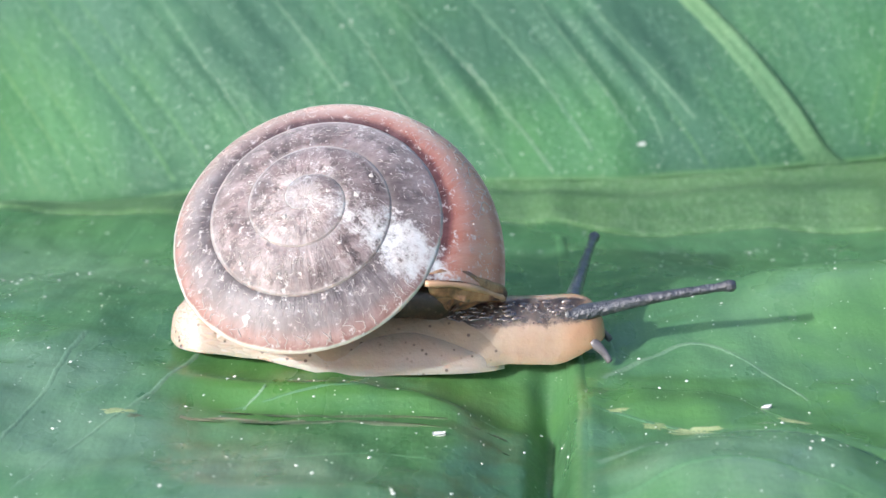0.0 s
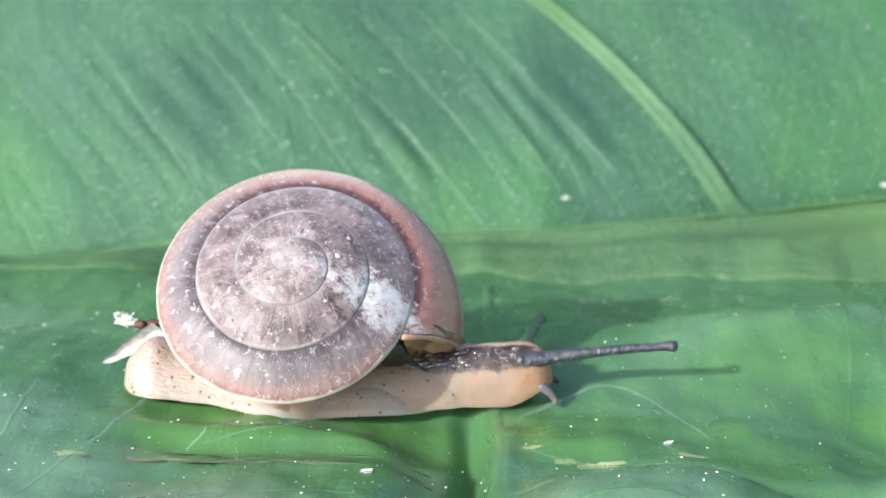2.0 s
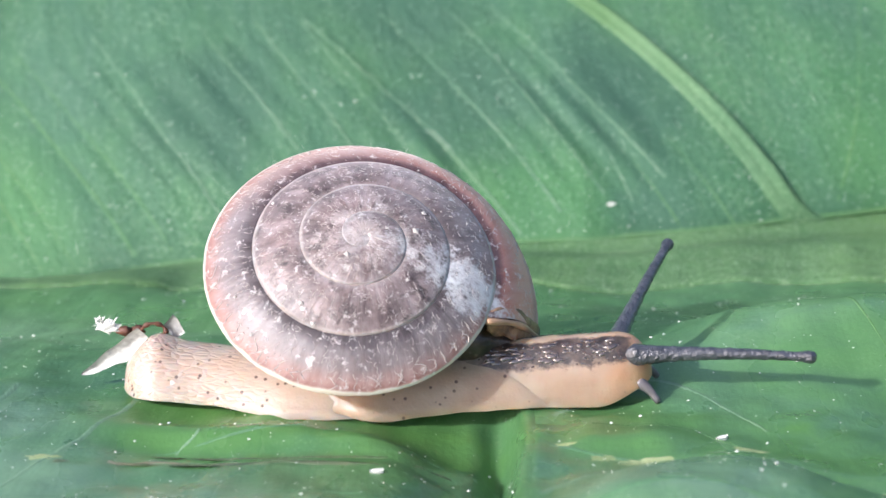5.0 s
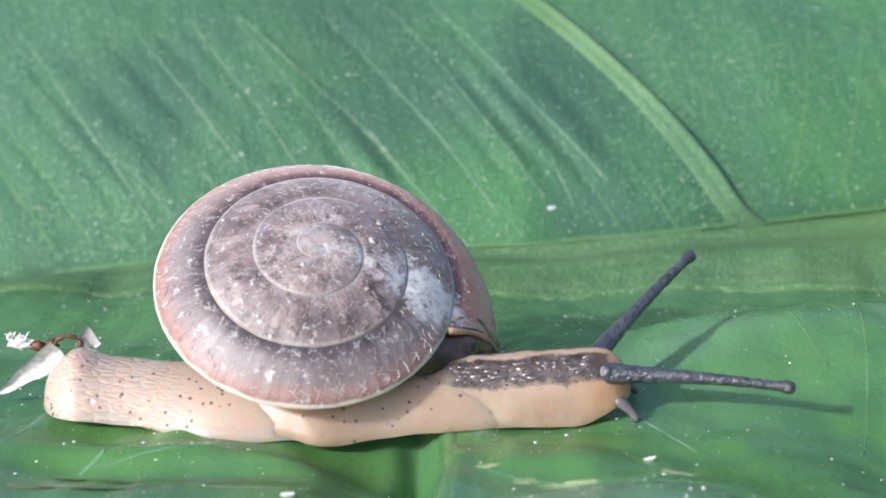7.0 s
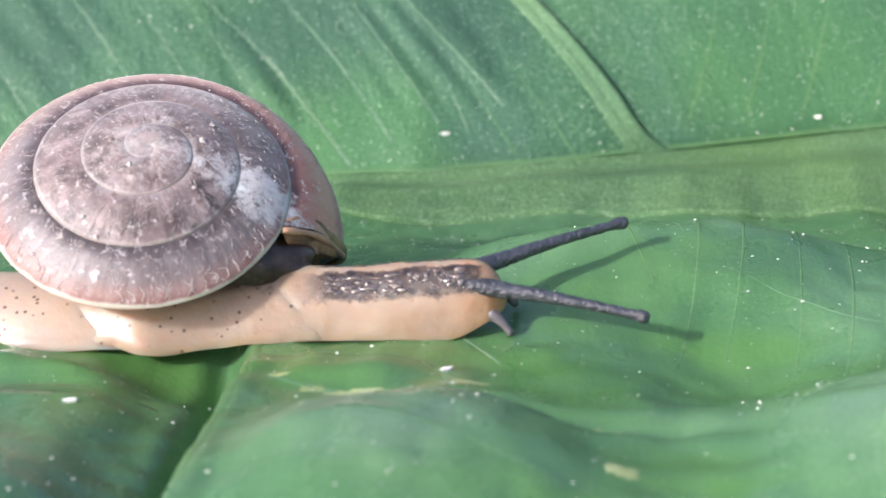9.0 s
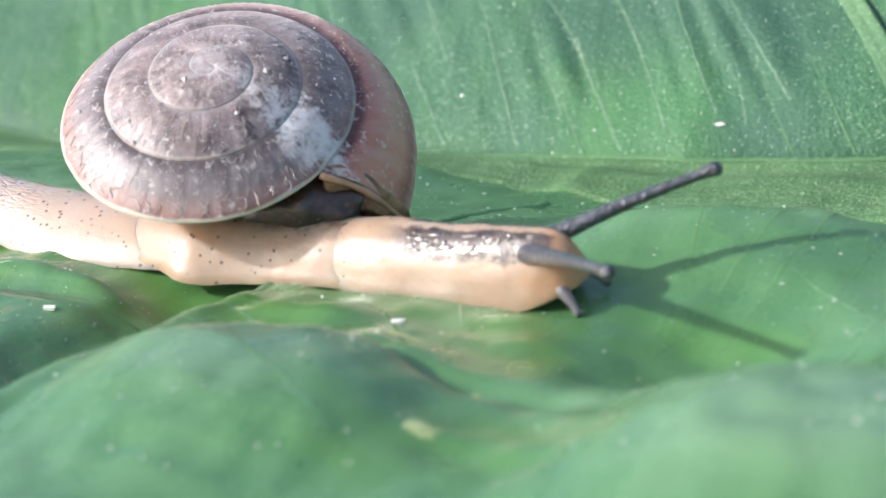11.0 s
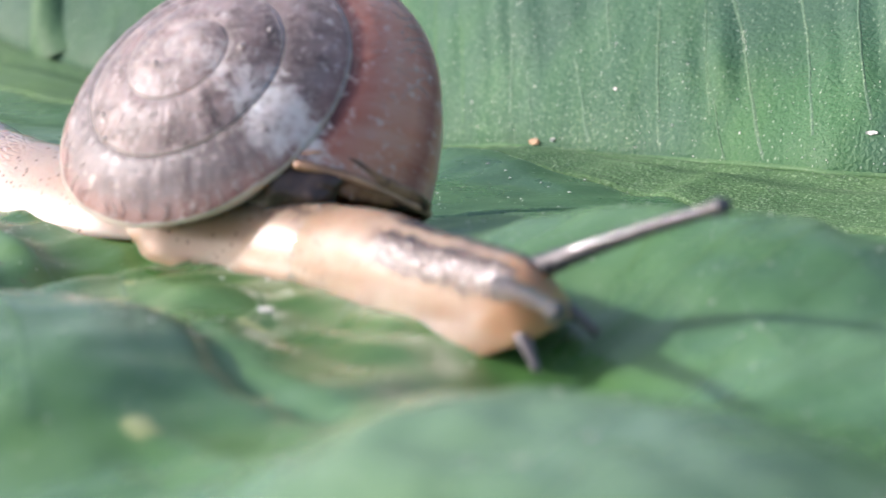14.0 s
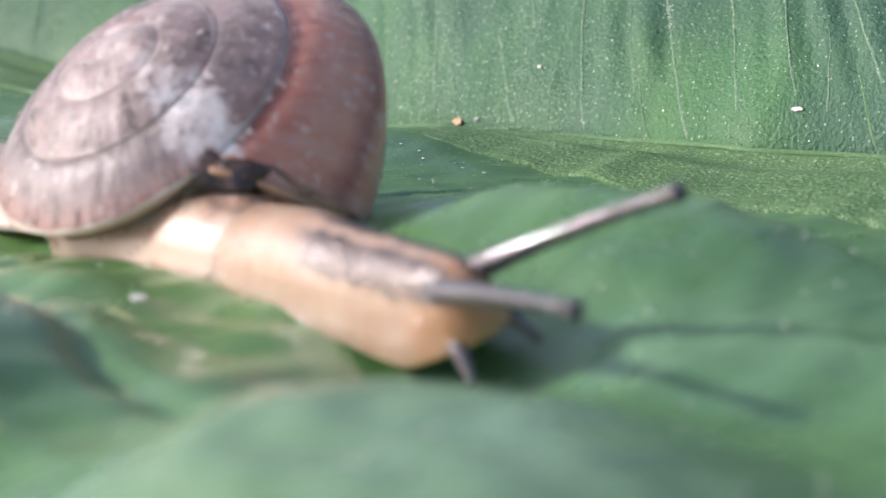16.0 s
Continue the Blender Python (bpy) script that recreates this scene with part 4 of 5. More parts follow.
def build_foot():
    st = []
    for k in range(61):
        q = k / 60
        x = -1.15 + 3.40 * q
        e = min(1.0, q / 0.42)
        e = e * (2 - e)
        g = min(1.0, max(0.0, (x + 0.285) / 1.365))
        g = g * g * (3 - 2 * g)
        cap = math.sqrt(max(0.02, 1 - max(0.0, (q - 0.90) / 0.10) ** 2.4))
        lift = 0.13 * min(1.0, max(0.0, (0.35 - x) / 1.5))
        slim = min(1.0, max(0.0, (x - 0.3) / 1.8))
        blunt = math.sqrt(1 - (1 - min(1.0, 0.05 + q / 0.05)) ** 2)
        thin = 1 - 0.22 * slim * (0.4 + 0.6 * slim)
        w, h = ((0.37 + 0.17 * e) * (1 - g) + 0.47 * g) * thin, ((0.27 + 0.29 * e) * (1 - g) + 0.57 * g) * thin - lift
        w += 0.035 * math.sin(2 * math.pi * (x + 1.05) / 1.9) * e
        belly = math.exp(-((x - 0.222) / 0.858) ** 2)
        # the rear widens slowly out of the tail
        k1, k2 = min(1.0, (x + 1.15) / 1.3), min(1.0, max(0.0, (x + 0.2) / 0.5))
        rear = (0.38 + 0.27 * k1 * k1 * (3 - 2 * k1) + 0.20 * g - 0.05 * belly) / 1.16
        w = rear + (w + 0.08 * belly - rear) * k2 * k2 * (3 - 2 * k2)
        st.append((x, w * cap * blunt, h * cap * blunt, 0.20 * g - 0.05 * belly, lift - 0.04 * belly * k2))
    v, f, u = loft(st, 40)
    ob = part("foot", shape("foot", v, f, FLESH, u), snail, "cream middle of the foot")
    return ob


def head_station(s):
    front = math.sqrt(max(0.0, 1 - max(0.0, (s - 0.76) / 0.24) ** 2.3))
    back = 0.86 + 0.14 * min(1.0, s / 0.46)
    w = 0.43 * (0.05 + 0.95 * front) * back * (1 - 0.12 * max(0, (s - 0.45) / 0.55))
    brow = math.sqrt(max(0.0, 1 - max(0.0, (s - 0.86) / 0.14) ** 2.3))
    low = min(1.0, s / 0.50)
    low = 0.58 + 0.42 * low * low * (3 - 2 * low)
    rise = min(1.0, max(0.0, (s - 0.5) / 0.38))
    h = (0.565 + 0.015 * math.sin(s * 9) + 0.07 * rise * rise * (3 - 2 * rise)) * (0.10 + 0.90 * brow) * low
    return (-3.4 + 3.4 * s, w + 0.02 * math.sin(7.0 * s), h - 0.10 * max(0.0, (s - 0.84) / 0.16) ** 1.5, 0, 0.22 * max(0.0, (s - 0.84) / 0.16) ** 1.5)


def build_head():
    steps = [k / 44 * 0.86 for k in range(44)] + [1 - 0.14 * (1 - k / 16) ** 1.8 for k in range(17)]
    v, f, u = loft([head_station(s) for s in steps], 44)
    head = part("neck", shape("neck", v, f, NECK, u), snail, "cream neck and head with dark mottled back bands")
    for side in (-1, 1):
        path = [(-0.14 + 0.20 * s, side * (0.20 + 0.08 * s), 0.20 - 0.14 * s * s - 0.04 * s) for s in spaced((0, 1, 8))]
        v, f = tube(path, [0.070 - 0.044 * k / 8 + (0.007 if k > 6 else 0) for k in range(9)], 12)
        part("lower_tentacle", shape("lower_tentacle", v, f, PALE_SKIN), head, "short pale grey lower tentacle")
    # wet warts on the dark bands
    rnd = random.Random(21)
    verts, faces = [], []
    for k0 in range(300):
        s, r, long = rnd.uniform(0.47, 0.91), rnd.uniform(0.005, 0.013), rnd.uniform(1.0, 3.2)
        v = 0.5 + rnd.choice((-1, 1)) * rnd.triangular(0.032, 0.145, 0.10)
        if k0 < 40:
            s, v, r = rnd.uniform(0.50, 0.88), rnd.uniform(0.375, 0.455), rnd.uniform(0.018, 0.032)
        st = head_station(s)
        c = loft_point(*st, v)
        du = loft_point(*head_station(s + 0.01), v) - c
        dv = loft_point(*st, v + 0.01) - c
        nn = du.cross(dv).normalized()
        if nn.dot(c - Vector((c.x, 0, 0.2))) < 0:
            nn.negate()
        du.normalize()
        dv = nn.cross(du)
        b0 = len(verts)
        for q, z in ((1.0, -0.12), (0.86, 0.18), (0.5, 0.34)):
            for k in range(7):
                a = 2 * math.pi * k / 7
                verts.append(c + (du * (long * math.cos(a)) + dv * math.sin(a)) * (r * q * (1 + 0.3 * math.sin(3 * a + k0))) + nn * (z * r))
        verts.append(c + nn * (0.40 * r))
        for i in (0, 7):
            faces += [(b0 + i + k, b0 + i + (k + 1) % 7, b0 + i + 7 + (k + 1) % 7, b0 + i + 7 + k) for k in range(7)]
        faces += [(b0 + 14 + k, b0 + 14 + (k + 1) % 7, b0 + 21) for k in range(7)]
    part("wet_skin", shape("wet_skin", verts, faces, WET), head, "wet glinting warts of dark skin", "stuff")
    return head


T_LEN = 1.62


def build_tentacle():
    """An eye stalk; its tip lies at the origin and its root along -x."""
    n = 70
    path, radii = [], []
    for k in range(n + 1):
        s = k / n
        path.append((-T_LEN - 0.35 + (T_LEN + 0.35) * s, 0, 0.03 * math.sin(math.pi * s)))
        r = 0.075 * math.exp(-s * 4.5) + 0.066 - 0.022 * s + 0.0015 * math.sin(s * 70)
        r += 0.024 * math.exp(-((s - 0.965) / 0.03) ** 2)
        r *= min(1.0, 0.25 + s * 9)
        radii.append(r if k < n else 0.035)
    v, f = tube(path, radii, 18)
    for q, p in enumerate(v):
        c = Vector(path[q // 18])
        v[q] = c + (p - c) * (1 + 0.07 * noise.noise(p * 24.0) + 0.09 * noise.noise(p * 60.0))
    ob = part("eye_stalk", shape("eye_stalk", v, f, SLATE), snail, "slate grey tentacle with a knob at its tip")
    v, f = [], []
    for i in range(7):
        for j in range(10):
            a, b = math.pi * i / 6, 2 * math.pi * j / 10
            v.append((-0.045 + 0.05 * math.cos(a), 0.046 * math.sin(a) * math.cos(b), 0.016 + 0.046 * math.sin(a) * math.sin(b)))
    f = [(i * 10 + j, i * 10 + (j + 1) % 10, (i + 1) * 10 + (j + 1) % 10, (i + 1) * 10 + j) for i in range(6) for j in range(10)]
    part("eye", shape("eye", v, f, EYE), ob, "small black eye")
    return ob


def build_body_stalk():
    """The body that rises from the foot into the shell; its colour holds the cavity's shade."""
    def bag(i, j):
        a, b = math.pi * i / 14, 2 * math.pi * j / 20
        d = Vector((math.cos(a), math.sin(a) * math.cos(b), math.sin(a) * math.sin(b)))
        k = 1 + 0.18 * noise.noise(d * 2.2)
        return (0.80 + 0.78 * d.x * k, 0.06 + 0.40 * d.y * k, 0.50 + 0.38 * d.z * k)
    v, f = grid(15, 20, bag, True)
    return part("body_stalk", shape("body_stalk", v, f, HOLLOW), snail, "brown stained body rising into the shell, cavity shade painted in")


tail, foot, head = build_tail(), build_foot(), build_head()
build_body_stalk()
stalk_left, stalk_right = build_tentacle(), build_tentacle()


def build_scrap():
    """A dry scrap of plant that sticks to the tail: a folded pale blade, a crumpled white end, brown husks and a thin flap."""
    scrap = tagged(new("plant_scrap"), label="dry white plant scrap with brown husk stuck at the snail's tail", category="debris")
    rnd = random.Random(8)

    def sheet(nu, nv, fn, thick):
        """A grid with an underside a little behind it."""
        verts, faces = grid(nu, nv, fn)
        k = len(verts)
        rim = [i * nv for i in range(nu)] + [(nu - 1) * nv + j for j in range(1, nv)] + [i * nv + nv - 1 for i in range(nu - 2, -1, -1)] + list(range(nv - 2, 0, -1))
        verts = verts + [(v[0], v[1] + thick, v[2] - thick * 0.3) for v in verts]
        faces = faces + [tuple(k + q for q in reversed(f)) for f in faces]
        return verts, faces + [(rim[q], rim[(q + 1) % len(rim)], k + rim[(q + 1) % len(rim)], k + rim[q]) for q in range(len(rim))]

    def blade(i, j):
        s, o = i / 13, j / 6 - 0.5
        wide = 0.27 * (1 - s) ** 0.7 + 0.015
        return (0.06 - 0.64 * s + 0.65 * o * wide, -0.26 - 0.05 * s - 0.10 * abs(o) * wide / 0.2 + 0.008 * math.sin(9 * s + 4 * o), 0.47 - 0.54 * s - 0.75 * o * wide + 0.01 * math.sin(14 * s))
    part("blade", shape("blade", *sheet(14, 7, blade, 0.014), PAPER), scrap, "white papery blade")

    def lump(cx, cy, cz, rx, ry, rz, rough, seed):
        def fn(i, j):
            a, b = math.pi * i / 9, 2 * math.pi * j / 14
            d = Vector((math.cos(a), math.sin(a) * math.cos(b), math.sin(a) * math.sin(b)))
            k = 1 + rough * noise.noise(d * 2.6 + Vector((seed, 0, 0)))
            return (cx + rx * d.x * k, cy + ry * d.y * k, cz + rz * d.z * k)
        return grid(10, 14, fn, True)
    part("crumpled_end", shape("crumpled_end", *lump(-0.36, -0.24, 0.49, 0.12, 0.06, 0.055, 0.9, 2.0), FLAKE, None, False), scrap, "crumpled white end")
    for q in range(9):
        x0, a = rnd.uniform(-0.54, -0.28), rnd.uniform(0.9, 2.4)
        ln = rnd.uniform(0.04, 0.11)
        path = [(x0 + ln * s * math.cos(a), -0.25 + 0.02 * math.sin(3 * s + q), 0.52 + 0.03 * rnd.random() + ln * s * math.sin(a)) for s in spaced((0, 1, 5))]
        part("fibre", shape("fibre", *tube(path, [0.012 - 0.0015 * i for i in range(6)], 5), FLAKE), scrap)
    part("husk", shape("husk", *lump(-0.18, -0.23, 0.47, 0.075, 0.05, 0.055, 0.7, 5.0), HUSK), scrap, "dark brown husk")
    part("husk", shape("husk", *lump(-0.05, -0.20, 0.50, 0.06, 0.05, 0.045, 0.7, 8.0), HUSK), scrap, "dark brown husk")
    path = [(0.12 + 0.13 * math.cos(a), -0.22 + 0.02 * math.sin(2 * a), 0.50 + 0.11 * math.sin(a)) for a in spaced((0.1, 3.2, 12))]
    part("husk_ring", shape("husk_ring", *tube(path, [0.022 + 0.010 * math.sin(k * 1.7) for k in range(13)], 8), HUSK), scrap, "curled dark brown husk")

    def flap(i, j):
        s, o = i / 6, j / 4 - 0.5
        return (0.24 + 0.14 * s + 0.10 * o, -0.16 + 0.05 * s + 0.02 * math.sin(5 * s), 0.64 - 0.16 * s + 0.16 * o * (1 - 0.4 * s))
    part("flap", shape("flap", *sheet(7, 5, flap, 0.012), PAPER), scrap, "thin greyish flap")
    return scrap


scrap = build_scrap()


def motions():
    walk(snail, [
        (0, at(-0.872, -1.700, 0.104, 0.00, -0.00, 0.00)),
        (0.5, at(-0.770, -1.700, 0.099, 0.00, -0.00, 0.00)),
        (1, at(-0.693, -1.700, 0.095, 0.00, -0.00, 0.00)),
        (1.5, at(-0.600, -1.700, 0.090, 0.00, -0.00, 0.00)),
        (2, at(-0.501, -1.700, 0.085, 0.00, -0.00, 0.00)),
        (2.5, at(-0.438, -1.700, 0.082, 0.00, -0.00, 0.00)),
        (3, at(-0.336, -1.700, 0.077, 0.00, -0.00, 0.00)),
        (3.5, at(-0.221, -1.700, 0.071, 0.00, -0.00, 0.00)),
        (4, at(-0.142, -1.700, 0.067, 0.00, -0.00, 0.00)),
        (4.5, at(-0.041, -1.700, 0.062, 0.00, -0.00, 0.00)),
        (7, at(0.400, -1.700, 0.040, 0.00, -0.00, 0.00)),
        (7.5, at(0.452, -1.700, 0.037, 0.00, -0.00, 0.00)),
        (8, at(0.532, -1.700, 0.033, 0.00, -0.00, 0.00)),
        (8.5, at(0.590, -1.700, 0.031, 0.00, -0.00, 0.00)),
        (9, at(0.627, -1.700, 0.029, 0.00, -0.00, 0.00)),
        (9.5, at(0.777, -1.700, 0.021, 0.00, -0.00, 0.00)),
        (10, at(0.789, -1.700, 0.021, 0.00, -0.00, 0.00)),
        (12.5, at(0.835, -1.700, 0.018, 0.00, -0.00, 0.00)),
        (13, at(0.979, -1.700, 0.011, 0.00, -0.00, 0.00)),
        (13.5, at(1.152, -1.700, 0.002, 0.00, -0.00, 0.00)),
        (14, at(1.291, -1.700, -0.004, 0.00, -0.00, 0.00)),
        (14.5, at(1.424, -1.700, -0.011, 0.00, -0.00, 0.00)),
        (15, at(1.655, -1.700, -0.023, 0.00, -0.00, 0.00)),
        (15.5, at(1.807, -1.700, -0.030, 0.00, -0.00, 0.00)),
        (16, at(1.836, -1.700, -0.032, 0.00, -0.00, 0.00)),
    ])
    walk(shell, [
        (0, at(-0.042, -0.060, 1.157, 34.51, 14.90, -28.53)),
        (0.5, at(-0.032, -0.050, 1.141, 35.55, 15.25, -27.58)),
        (1, at(-0.022, -0.030, 1.132, 35.01, 16.52, -25.49)),
        (1.5, at(-0.009, 0.000, 1.112, 34.47, 18.05, -23.54)),
        (2, at(0.000, -0.033, 1.104, 33.99, 18.15, -21.35)),
        (2.5, at(0.000, -0.002, 1.070, 33.12, 18.15, -19.20)),
        (3, at(0.000, 0.016, 1.063, 32.10, 18.97, -17.09)),
        (3.5, at(0.000, -0.002, 1.121, 32.86, 20.95, -14.95)),
        (4, at(0.000, -0.030, 1.142, 32.23, 21.10, -14.48)),
        (4.5, at(0.000, 0.020, 1.126, 33.41, 22.33, -13.15)),
        (7, at(0.000, 0.398, 0.934, 29.32, 19.36, -10.41)),
        (7.5, at(0.000, 0.364, 0.969, 29.78, 19.63, -9.52)),
        (8, at(0.000, 0.353, 0.982, 28.85, 19.71, -9.11)),
        (8.5, at(0.000, 0.365, 1.000, 27.64, 20.08, -8.59)),
        (9, at(0.000, 0.380, 0.986, 28.09, 17.83, -8.93)),
        (9.5, at(0.000, 0.213, 1.095, 24.74, 18.62, -14.28)),
        (10, at(0.000, 0.202, 1.130, 23.47, 22.07, -12.36)),
        (12.5, at(0.000, 0.269, 1.163, 31.10, 25.00, -1.52)),
        (13, at(0.000, 0.284, 1.059, 32.71, 23.35, -3.44)),
        (13.5, at(0.000, 0.309, 0.969, 33.06, 21.58, -6.94)),
        (14, at(0.000, 0.306, 0.971, 34.15, 21.71, -7.30)),
        (14.5, at(0.000, 0.367, 0.888, 32.00, 19.52, -10.82)),
        (15, at(0.000, 0.329, 0.850, 33.53, 18.98, -12.78)),
        (15.5, at(0.000, 0.360, 0.800, 32.58, 17.81, -15.11)),
        (16, at(0.000, 0.454, 0.711, 30.30, 16.59, -17.10)),
    ])
    walk(tail, [
        (0, at(-1.748, -0.180, 0.227, 0.00, 5.86, 0.00)),
        (0.5, at(-1.835, -0.180, 0.232, 0.00, 5.86, 0.00)),
        (1, at(-1.897, -0.180, 0.235, 0.00, 5.86, 0.00)),
        (1.5, at(-1.975, -0.180, 0.239, 0.00, 5.86, 0.00)),
        (2, at(-2.059, -0.180, 0.243, 0.00, 5.86, 0.00)),
        (2.5, at(-2.107, -0.180, 0.245, 0.00, 5.86, 0.00)),
        (3, at(-2.194, -0.180, 0.250, 0.00, 5.86, 0.00)),
        (3.5, at(-2.294, -0.180, 0.255, 0.00, 5.86, 0.00)),
        (4, at(-2.358, -0.180, 0.258, 0.00, 5.86, 0.00)),
        (4.5, at(-2.423, -0.180, 0.261, 0.00, 5.86, 0.00)),
        (7, at(-2.680, -0.180, 0.274, 3.00, 5.86, 0.00)),
        (7.5, at(-2.712, -0.180, 0.276, 3.00, 5.86, 0.00)),
        (8, at(-2.772, -0.180, 0.279, 3.00, 5.86, 0.00)),
        (8.5, at(-2.810, -0.180, 0.280, 3.00, 5.86, 0.00)),
        (9, at(-2.827, -0.180, 0.281, 3.00, 5.86, 0.00)),
        (9.5, at(-3.169, -0.180, 0.306, 4.00, 5.86, 0.00)),
        (10, at(-3.323, -0.180, 0.320, 4.00, 5.86, 0.00)),
        (12.5, at(-3.885, -0.120, 0.359, 8.00, 5.86, 0.00)),
        (13, at(-3.992, -0.120, 0.365, 8.00, 5.86, 0.00)),
        (13.5, at(-4.127, -0.120, 0.371, 8.00, 5.86, 0.00)),
        (14, at(-4.228, -0.120, 0.376, 8.00, 5.86, 0.00)),
        (14.5, at(-4.324, -0.120, 0.381, 8.00, 5.86, 0.00)),
        (15, at(-4.422, -0.120, 0.386, 8.00, 5.86, 0.00)),
        (15.5, at(-4.440, -0.120, 0.387, 8.00, 5.86, 0.00)),
        (16, at(-4.336, -0.120, 0.382, 8.00, 5.86, 0.00)),
    ])
    walk(foot, [
        (0, at(0.000, -0.230, 0.000, 0.00, 2.86, 0.00)),
        (0.5, at(0.000, -0.230, 0.000, 0.00, 2.86, 0.00)),
        (1, at(0.000, -0.230, 0.000, 0.00, 2.86, 0.00)),
        (1.5, at(0.000, -0.230, 0.000, 0.00, 2.86, 0.00)),
        (2, at(0.000, -0.230, 0.000, 0.00, 2.86, 0.00)),
        (2.5, at(0.000, -0.230, 0.000, 0.00, 2.86, 0.00)),
        (3, at(0.000, -0.230, 0.000, 0.00, 2.86, 0.00)),
        (3.5, at(0.000, -0.230, 0.000, 0.00, 2.86, 0.00)),
        (4, at(0.000, -0.230, 0.000, 0.00, 2.86, 0.00)),
        (4.5, at(0.000, -0.230, 0.000, 0.00, 2.86, 0.00)),
        (7, at(0.000, -0.230, 0.000, 5.00, 2.86, 0.00)),
        (7.5, at(0.000, -0.230, 0.000, 5.00, 2.86, 0.00)),
        (8, at(0.000, -0.230, 0.000, 5.00, 2.86, 0.00)),
        (8.5, at(0.000, -0.230, 0.000, 5.00, 2.86, 0.00)),
        (9, at(0.000, -0.230, 0.000, 5.00, 2.86, 0.00)),
        (9.5, at(0.000, -0.230, 0.000, 6.00, 2.86, 0.00)),
        (10, at(0.000, -0.230, 0.000, 6.00, 2.86, 0.00)),
        (12.5, at(0.000, -0.079, 0.030, 8.00, 5.00, -4.00)),
        (13, at(0.000, -0.089, 0.030, 8.00, 5.00, -4.29)),
        (13.5, at(0.000, -0.101, 0.030, 8.00, 5.00, -4.57)),
        (14, at(0.000, -0.110, 0.030, 8.00, 5.00, -4.86)),
        (14.5, at(0.000, -0.117, 0.030, 8.00, 5.00, -5.14)),
        (15, at(0.000, -0.136, 0.030, 8.00, 5.00, -5.43)),
        (15.5, at(0.000, -0.147, 0.030, 8.00, 5.00, -5.71)),
        (16, at(0.000, -0.145, 0.030, 8.00, 5.00, -6.00)),
    ])
    walk(head, [
        (0, at(2.892, -0.030, -0.144, 0.00, 2.86, 0.00)),
        (0.5, at(2.876, -0.030, -0.143, 0.33, 2.86, 0.00)),
        (1, at(2.886, -0.030, -0.142, 0.67, 2.86, 0.00)),
        (1.5, at(2.880, -0.030, -0.141, 1.00, 2.86, 0.00)),
        (2, at(2.875, -0.030, -0.139, 1.33, 2.86, 0.00)),
        (2.5, at(2.906, -0.030, -0.140, 1.67, 2.85, 0.00)),
        (3, at(2.898, -0.030, -0.139, 2.00, 2.85, 0.00)),
        (3.5, at(2.877, -0.030, -0.134, 3.00, 2.85, 0.00)),
        (4, at(2.892, -0.030, -0.132, 4.00, 2.85, 0.00)),
        (4.5, at(2.916, -0.030, -0.130, 5.00, 2.85, 0.00)),
        (7, at(3.100, -0.030, -0.131, 8.00, 2.86, 0.00)),
        (7.5, at(3.198, -0.030, -0.135, 8.33, 2.88, 0.00)),
        (8, at(3.268, -0.030, -0.139, 8.67, 2.91, 0.00)),
        (8.5, at(3.360, -0.030, -0.144, 9.00, 2.95, 0.00)),
        (9, at(3.473, -0.030, -0.152, 9.33, 3.03, 0.00)),
        (9.5, at(3.523, -0.030, -0.159, 9.67, 3.18, 0.00)),
        (10, at(3.711, -0.030, -0.178, 10.00, 3.44, 0.00)),
        (12.5, at(4.365, -0.184, -0.277, 15.00, 5.58, -4.00)),
        (13, at(4.408, -0.219, -0.310, 15.00, 6.36, -4.29)),
        (13.5, at(4.423, -0.255, -0.338, 15.00, 7.08, -4.57)),
        (14, at(4.472, -0.290, -0.362, 15.00, 7.62, -4.86)),
        (14.5, at(4.526, -0.325, -0.376, 15.00, 7.88, -5.14)),
        (15, at(4.462, -0.360, -0.372, 15.00, 7.81, -5.43)),
        (15.5, at(4.477, -0.395, -0.361, 15.00, 7.44, -5.71)),
        (16, at(4.614, -0.430, -0.347, 15.00, 6.78, -6.00)),
    ])
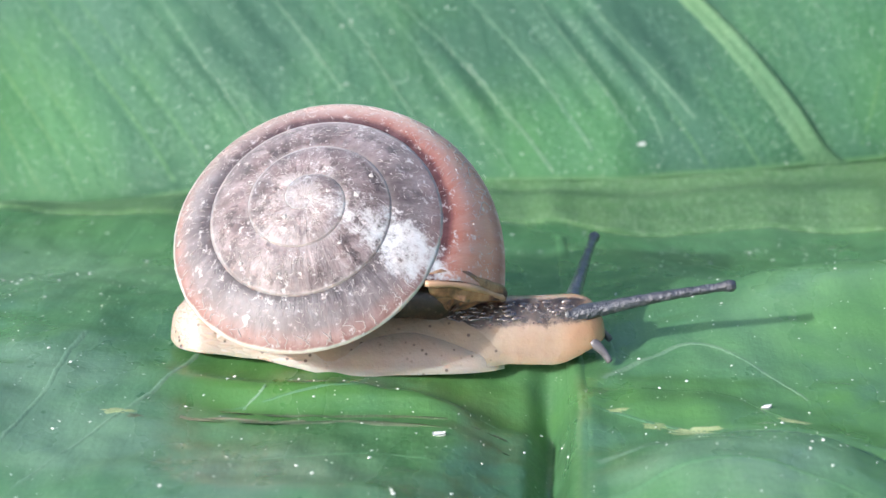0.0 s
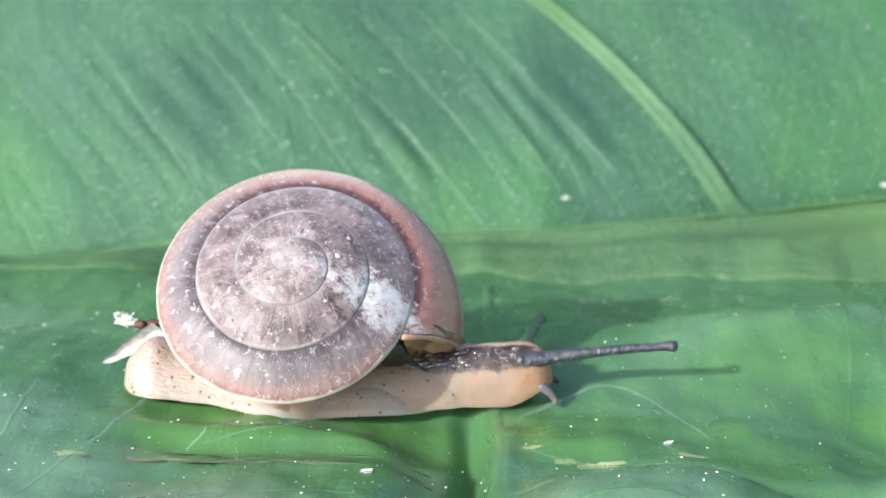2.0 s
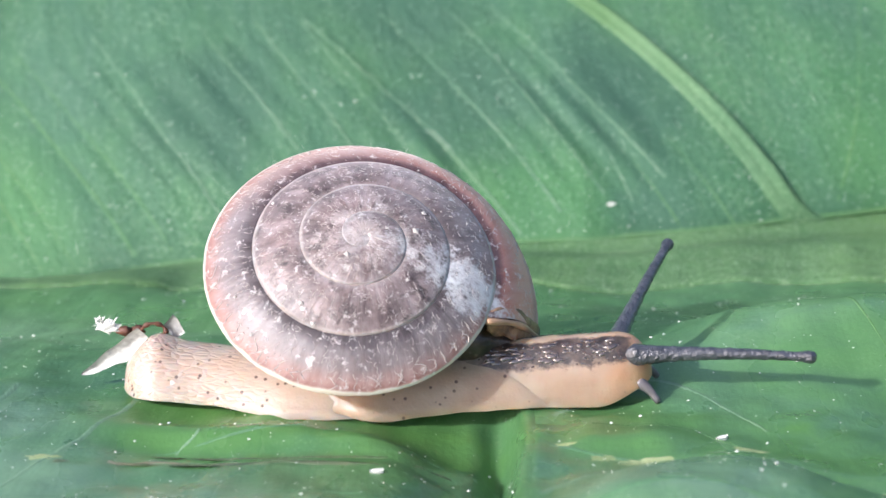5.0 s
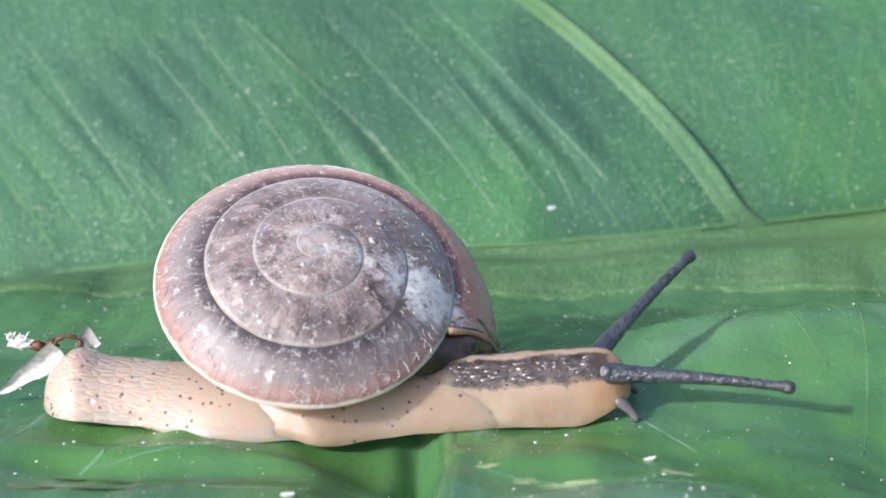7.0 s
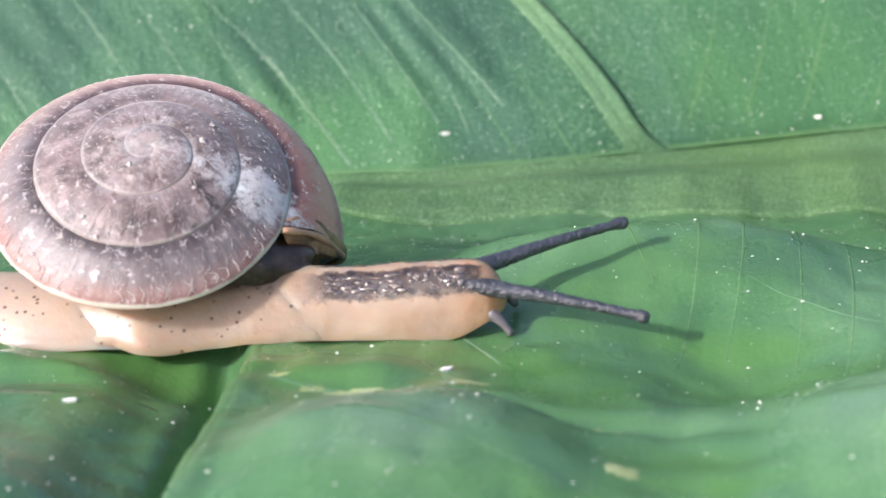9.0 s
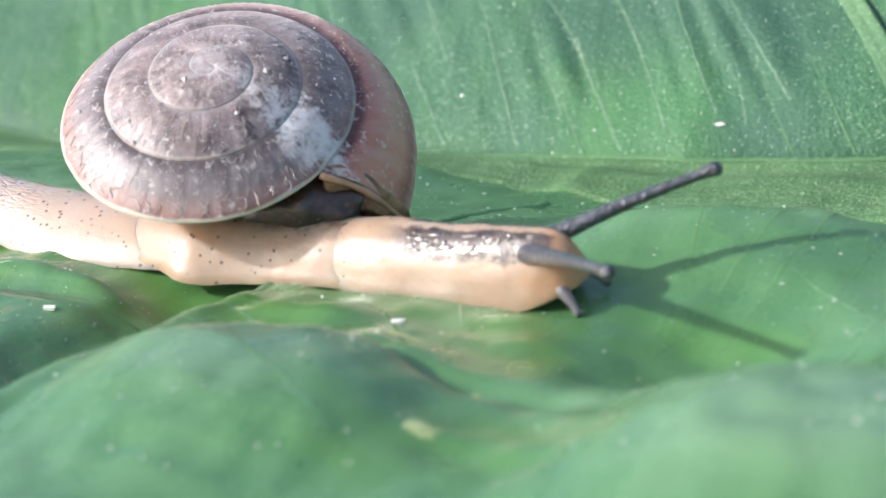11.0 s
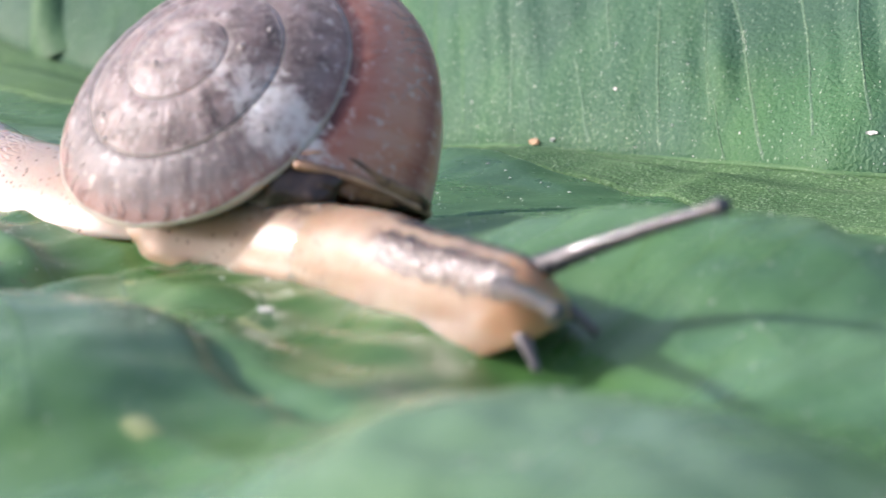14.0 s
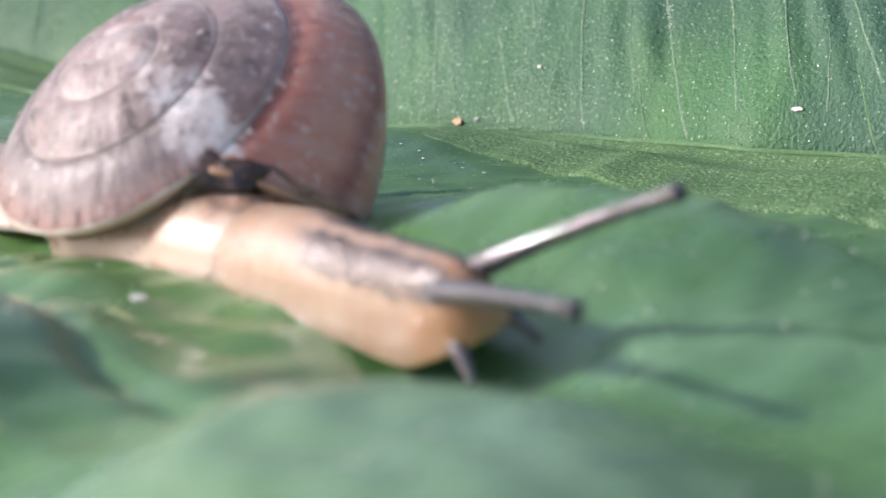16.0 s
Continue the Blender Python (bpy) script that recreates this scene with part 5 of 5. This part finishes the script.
    walk(stalk_left, [
        (0, at(4.282, -0.127, 0.669, 0.00, -10.84, 0.75)),
        (0.5, at(4.157, -0.149, 0.455, 0.00, -4.20, 0.13)),
        (1, at(4.311, -0.303, 0.383, 0.00, -1.54, -4.74)),
        (1.5, at(4.411, -0.271, 0.484, 0.00, -4.50, -3.43)),
        (2, at(4.322, -0.179, 0.513, 0.00, -5.59, -0.58)),
        (2.5, at(4.267, -0.477, 0.649, 0.00, -10.20, -10.35)),
        (3, at(4.324, -0.249, 0.236, 0.00, 3.17, -2.67)),
        (3.5, at(4.323, -0.320, 0.070, 0.00, 8.41, -4.63)),
        (4, at(4.337, -0.304, 0.246, 0.00, 2.88, -3.88)),
        (4.5, at(4.487, -0.345, 0.295, 0.00, 1.22, -4.61)),
        (7, at(4.672, -0.405, 0.169, 0.00, 4.64, -5.69)),
        (7.5, at(4.641, -0.529, -0.317, 0.00, 19.25, -9.88)),
        (8, at(4.596, -0.501, -0.331, 0.00, 20.75, -9.53)),
        (8.5, at(4.655, -0.642, -0.126, 0.00, 14.36, -14.31)),
        (9, at(4.846, -0.384, -0.032, 0.00, 10.88, -5.32)),
        (9.5, at(4.909, -0.479, 0.403, 0.00, -3.52, -8.28)),
        (10, at(4.943, -0.826, 0.694, 0.00, -13.85, -20.66)),
        (12.5, at(5.276, -1.495, 0.039, 0.00, 4.51, -41.02)),
        (13, at(5.422, -1.430, 0.053, 0.00, 3.04, -36.32)),
        (13.5, at(5.494, -1.385, 0.253, 0.00, -4.54, -33.08)),
        (14, at(5.578, -1.353, 0.314, 0.00, -7.32, -30.62)),
        (14.5, at(5.651, -1.321, 0.421, 0.00, -11.40, -28.36)),
        (15, at(5.721, -1.080, 0.431, 0.00, -11.50, -17.89)),
        (15.5, at(5.781, -1.025, 0.357, 0.00, -8.64, -14.56)),
        (16, at(5.934, -1.034, 0.309, 0.00, -6.66, -13.61)),
    ])
    walk(stalk_right, [
        (0, at(2.798, 1.845, 0.460, 0.00, -4.05, 81.49)),
        (0.5, at(3.067, 1.766, 0.096, 0.00, 7.74, 71.94)),
        (1, at(3.252, 1.665, -0.066, 0.00, 13.08, 65.43)),
        (1.5, at(3.370, 1.562, -0.194, 0.00, 17.37, 60.23)),
        (2, at(2.752, 1.821, 0.038, 0.00, 9.82, 82.37)),
        (2.5, at(2.646, 1.772, -0.083, 0.00, 14.04, 86.74)),
        (3, at(2.841, 1.801, -0.051, 0.00, 12.67, 80.16)),
        (3.5, at(3.011, 1.792, 0.170, 0.00, 5.73, 74.14)),
        (4, at(3.215, 1.718, 0.565, 0.00, -6.72, 67.75)),
        (4.5, at(3.201, 1.641, 0.923, 0.00, -18.26, 68.06)),
        (7, at(3.821, 1.341, 0.983, 0.00, -20.13, 50.71)),
        (7.5, at(4.202, 1.205, 0.572, 0.00, -6.83, 41.02)),
        (8, at(4.433, 0.991, 0.490, 0.00, -4.36, 32.58)),
        (8.5, at(4.500, 1.044, 0.392, 0.00, -1.39, 34.50)),
        (9, at(4.625, 1.016, 0.459, 0.00, -3.74, 33.63)),
        (9.5, at(4.485, 1.070, 0.971, 0.00, -20.64, 38.84)),
        (10, at(4.589, 1.020, 1.151, 0.00, -27.63, 39.46)),
        (12.5, at(5.734, 0.157, 0.263, 0.00, -0.99, 10.69)),
        (13, at(5.770, 0.114, 0.358, 0.00, -5.11, 10.48)),
        (13.5, at(5.722, 0.048, 0.659, 0.00, -16.25, 9.85)),
        (14, at(5.738, 0.087, 0.715, 0.00, -18.95, 12.62)),
        (14.5, at(5.753, 0.032, 0.808, 0.00, -22.80, 12.20)),
        (15, at(5.649, 0.050, 0.881, 0.00, -25.29, 14.37)),
        (15.5, at(5.691, 0.004, 0.839, 0.00, -23.37, 13.64)),
        (16, at(5.860, -0.001, 0.767, 0.00, -20.28, 14.28)),
    ])
    walk(scrap, [
        (0, at(-1.950, -1.250, 0.400, 0.00, 24.00, 0.00)),
        (0.5, at(-2.160, -1.250, 0.410, 0.00, 24.00, 0.00)),
        (1, at(-2.320, -1.250, 0.420, 0.00, 22.00, 0.00)),
        (2, at(-2.340, -1.270, 0.350, 0.00, 12.00, 0.00)),
        (3, at(-2.410, -1.320, 0.390, 0.00, 6.00, 0.00)),
        (4, at(-2.410, -1.450, 0.330, 0.00, 13.00, 0.00)),
        (4.5, at(-2.390, -1.480, 0.330, 0.00, 13.00, 0.00)),
        (7, at(-2.250, -1.500, 0.320, 0.00, 9.00, 0.00)),
        (9.5, at(-2.450, -1.500, 0.330, 0.00, 4.00, 0.00)),
        (12.5, at(-3.250, -1.550, 0.370, 0.00, 4.00, 0.00)),
        (16, at(-2.900, -1.600, 0.370, 0.00, 4.00, 0.00)),
    ])


motions()
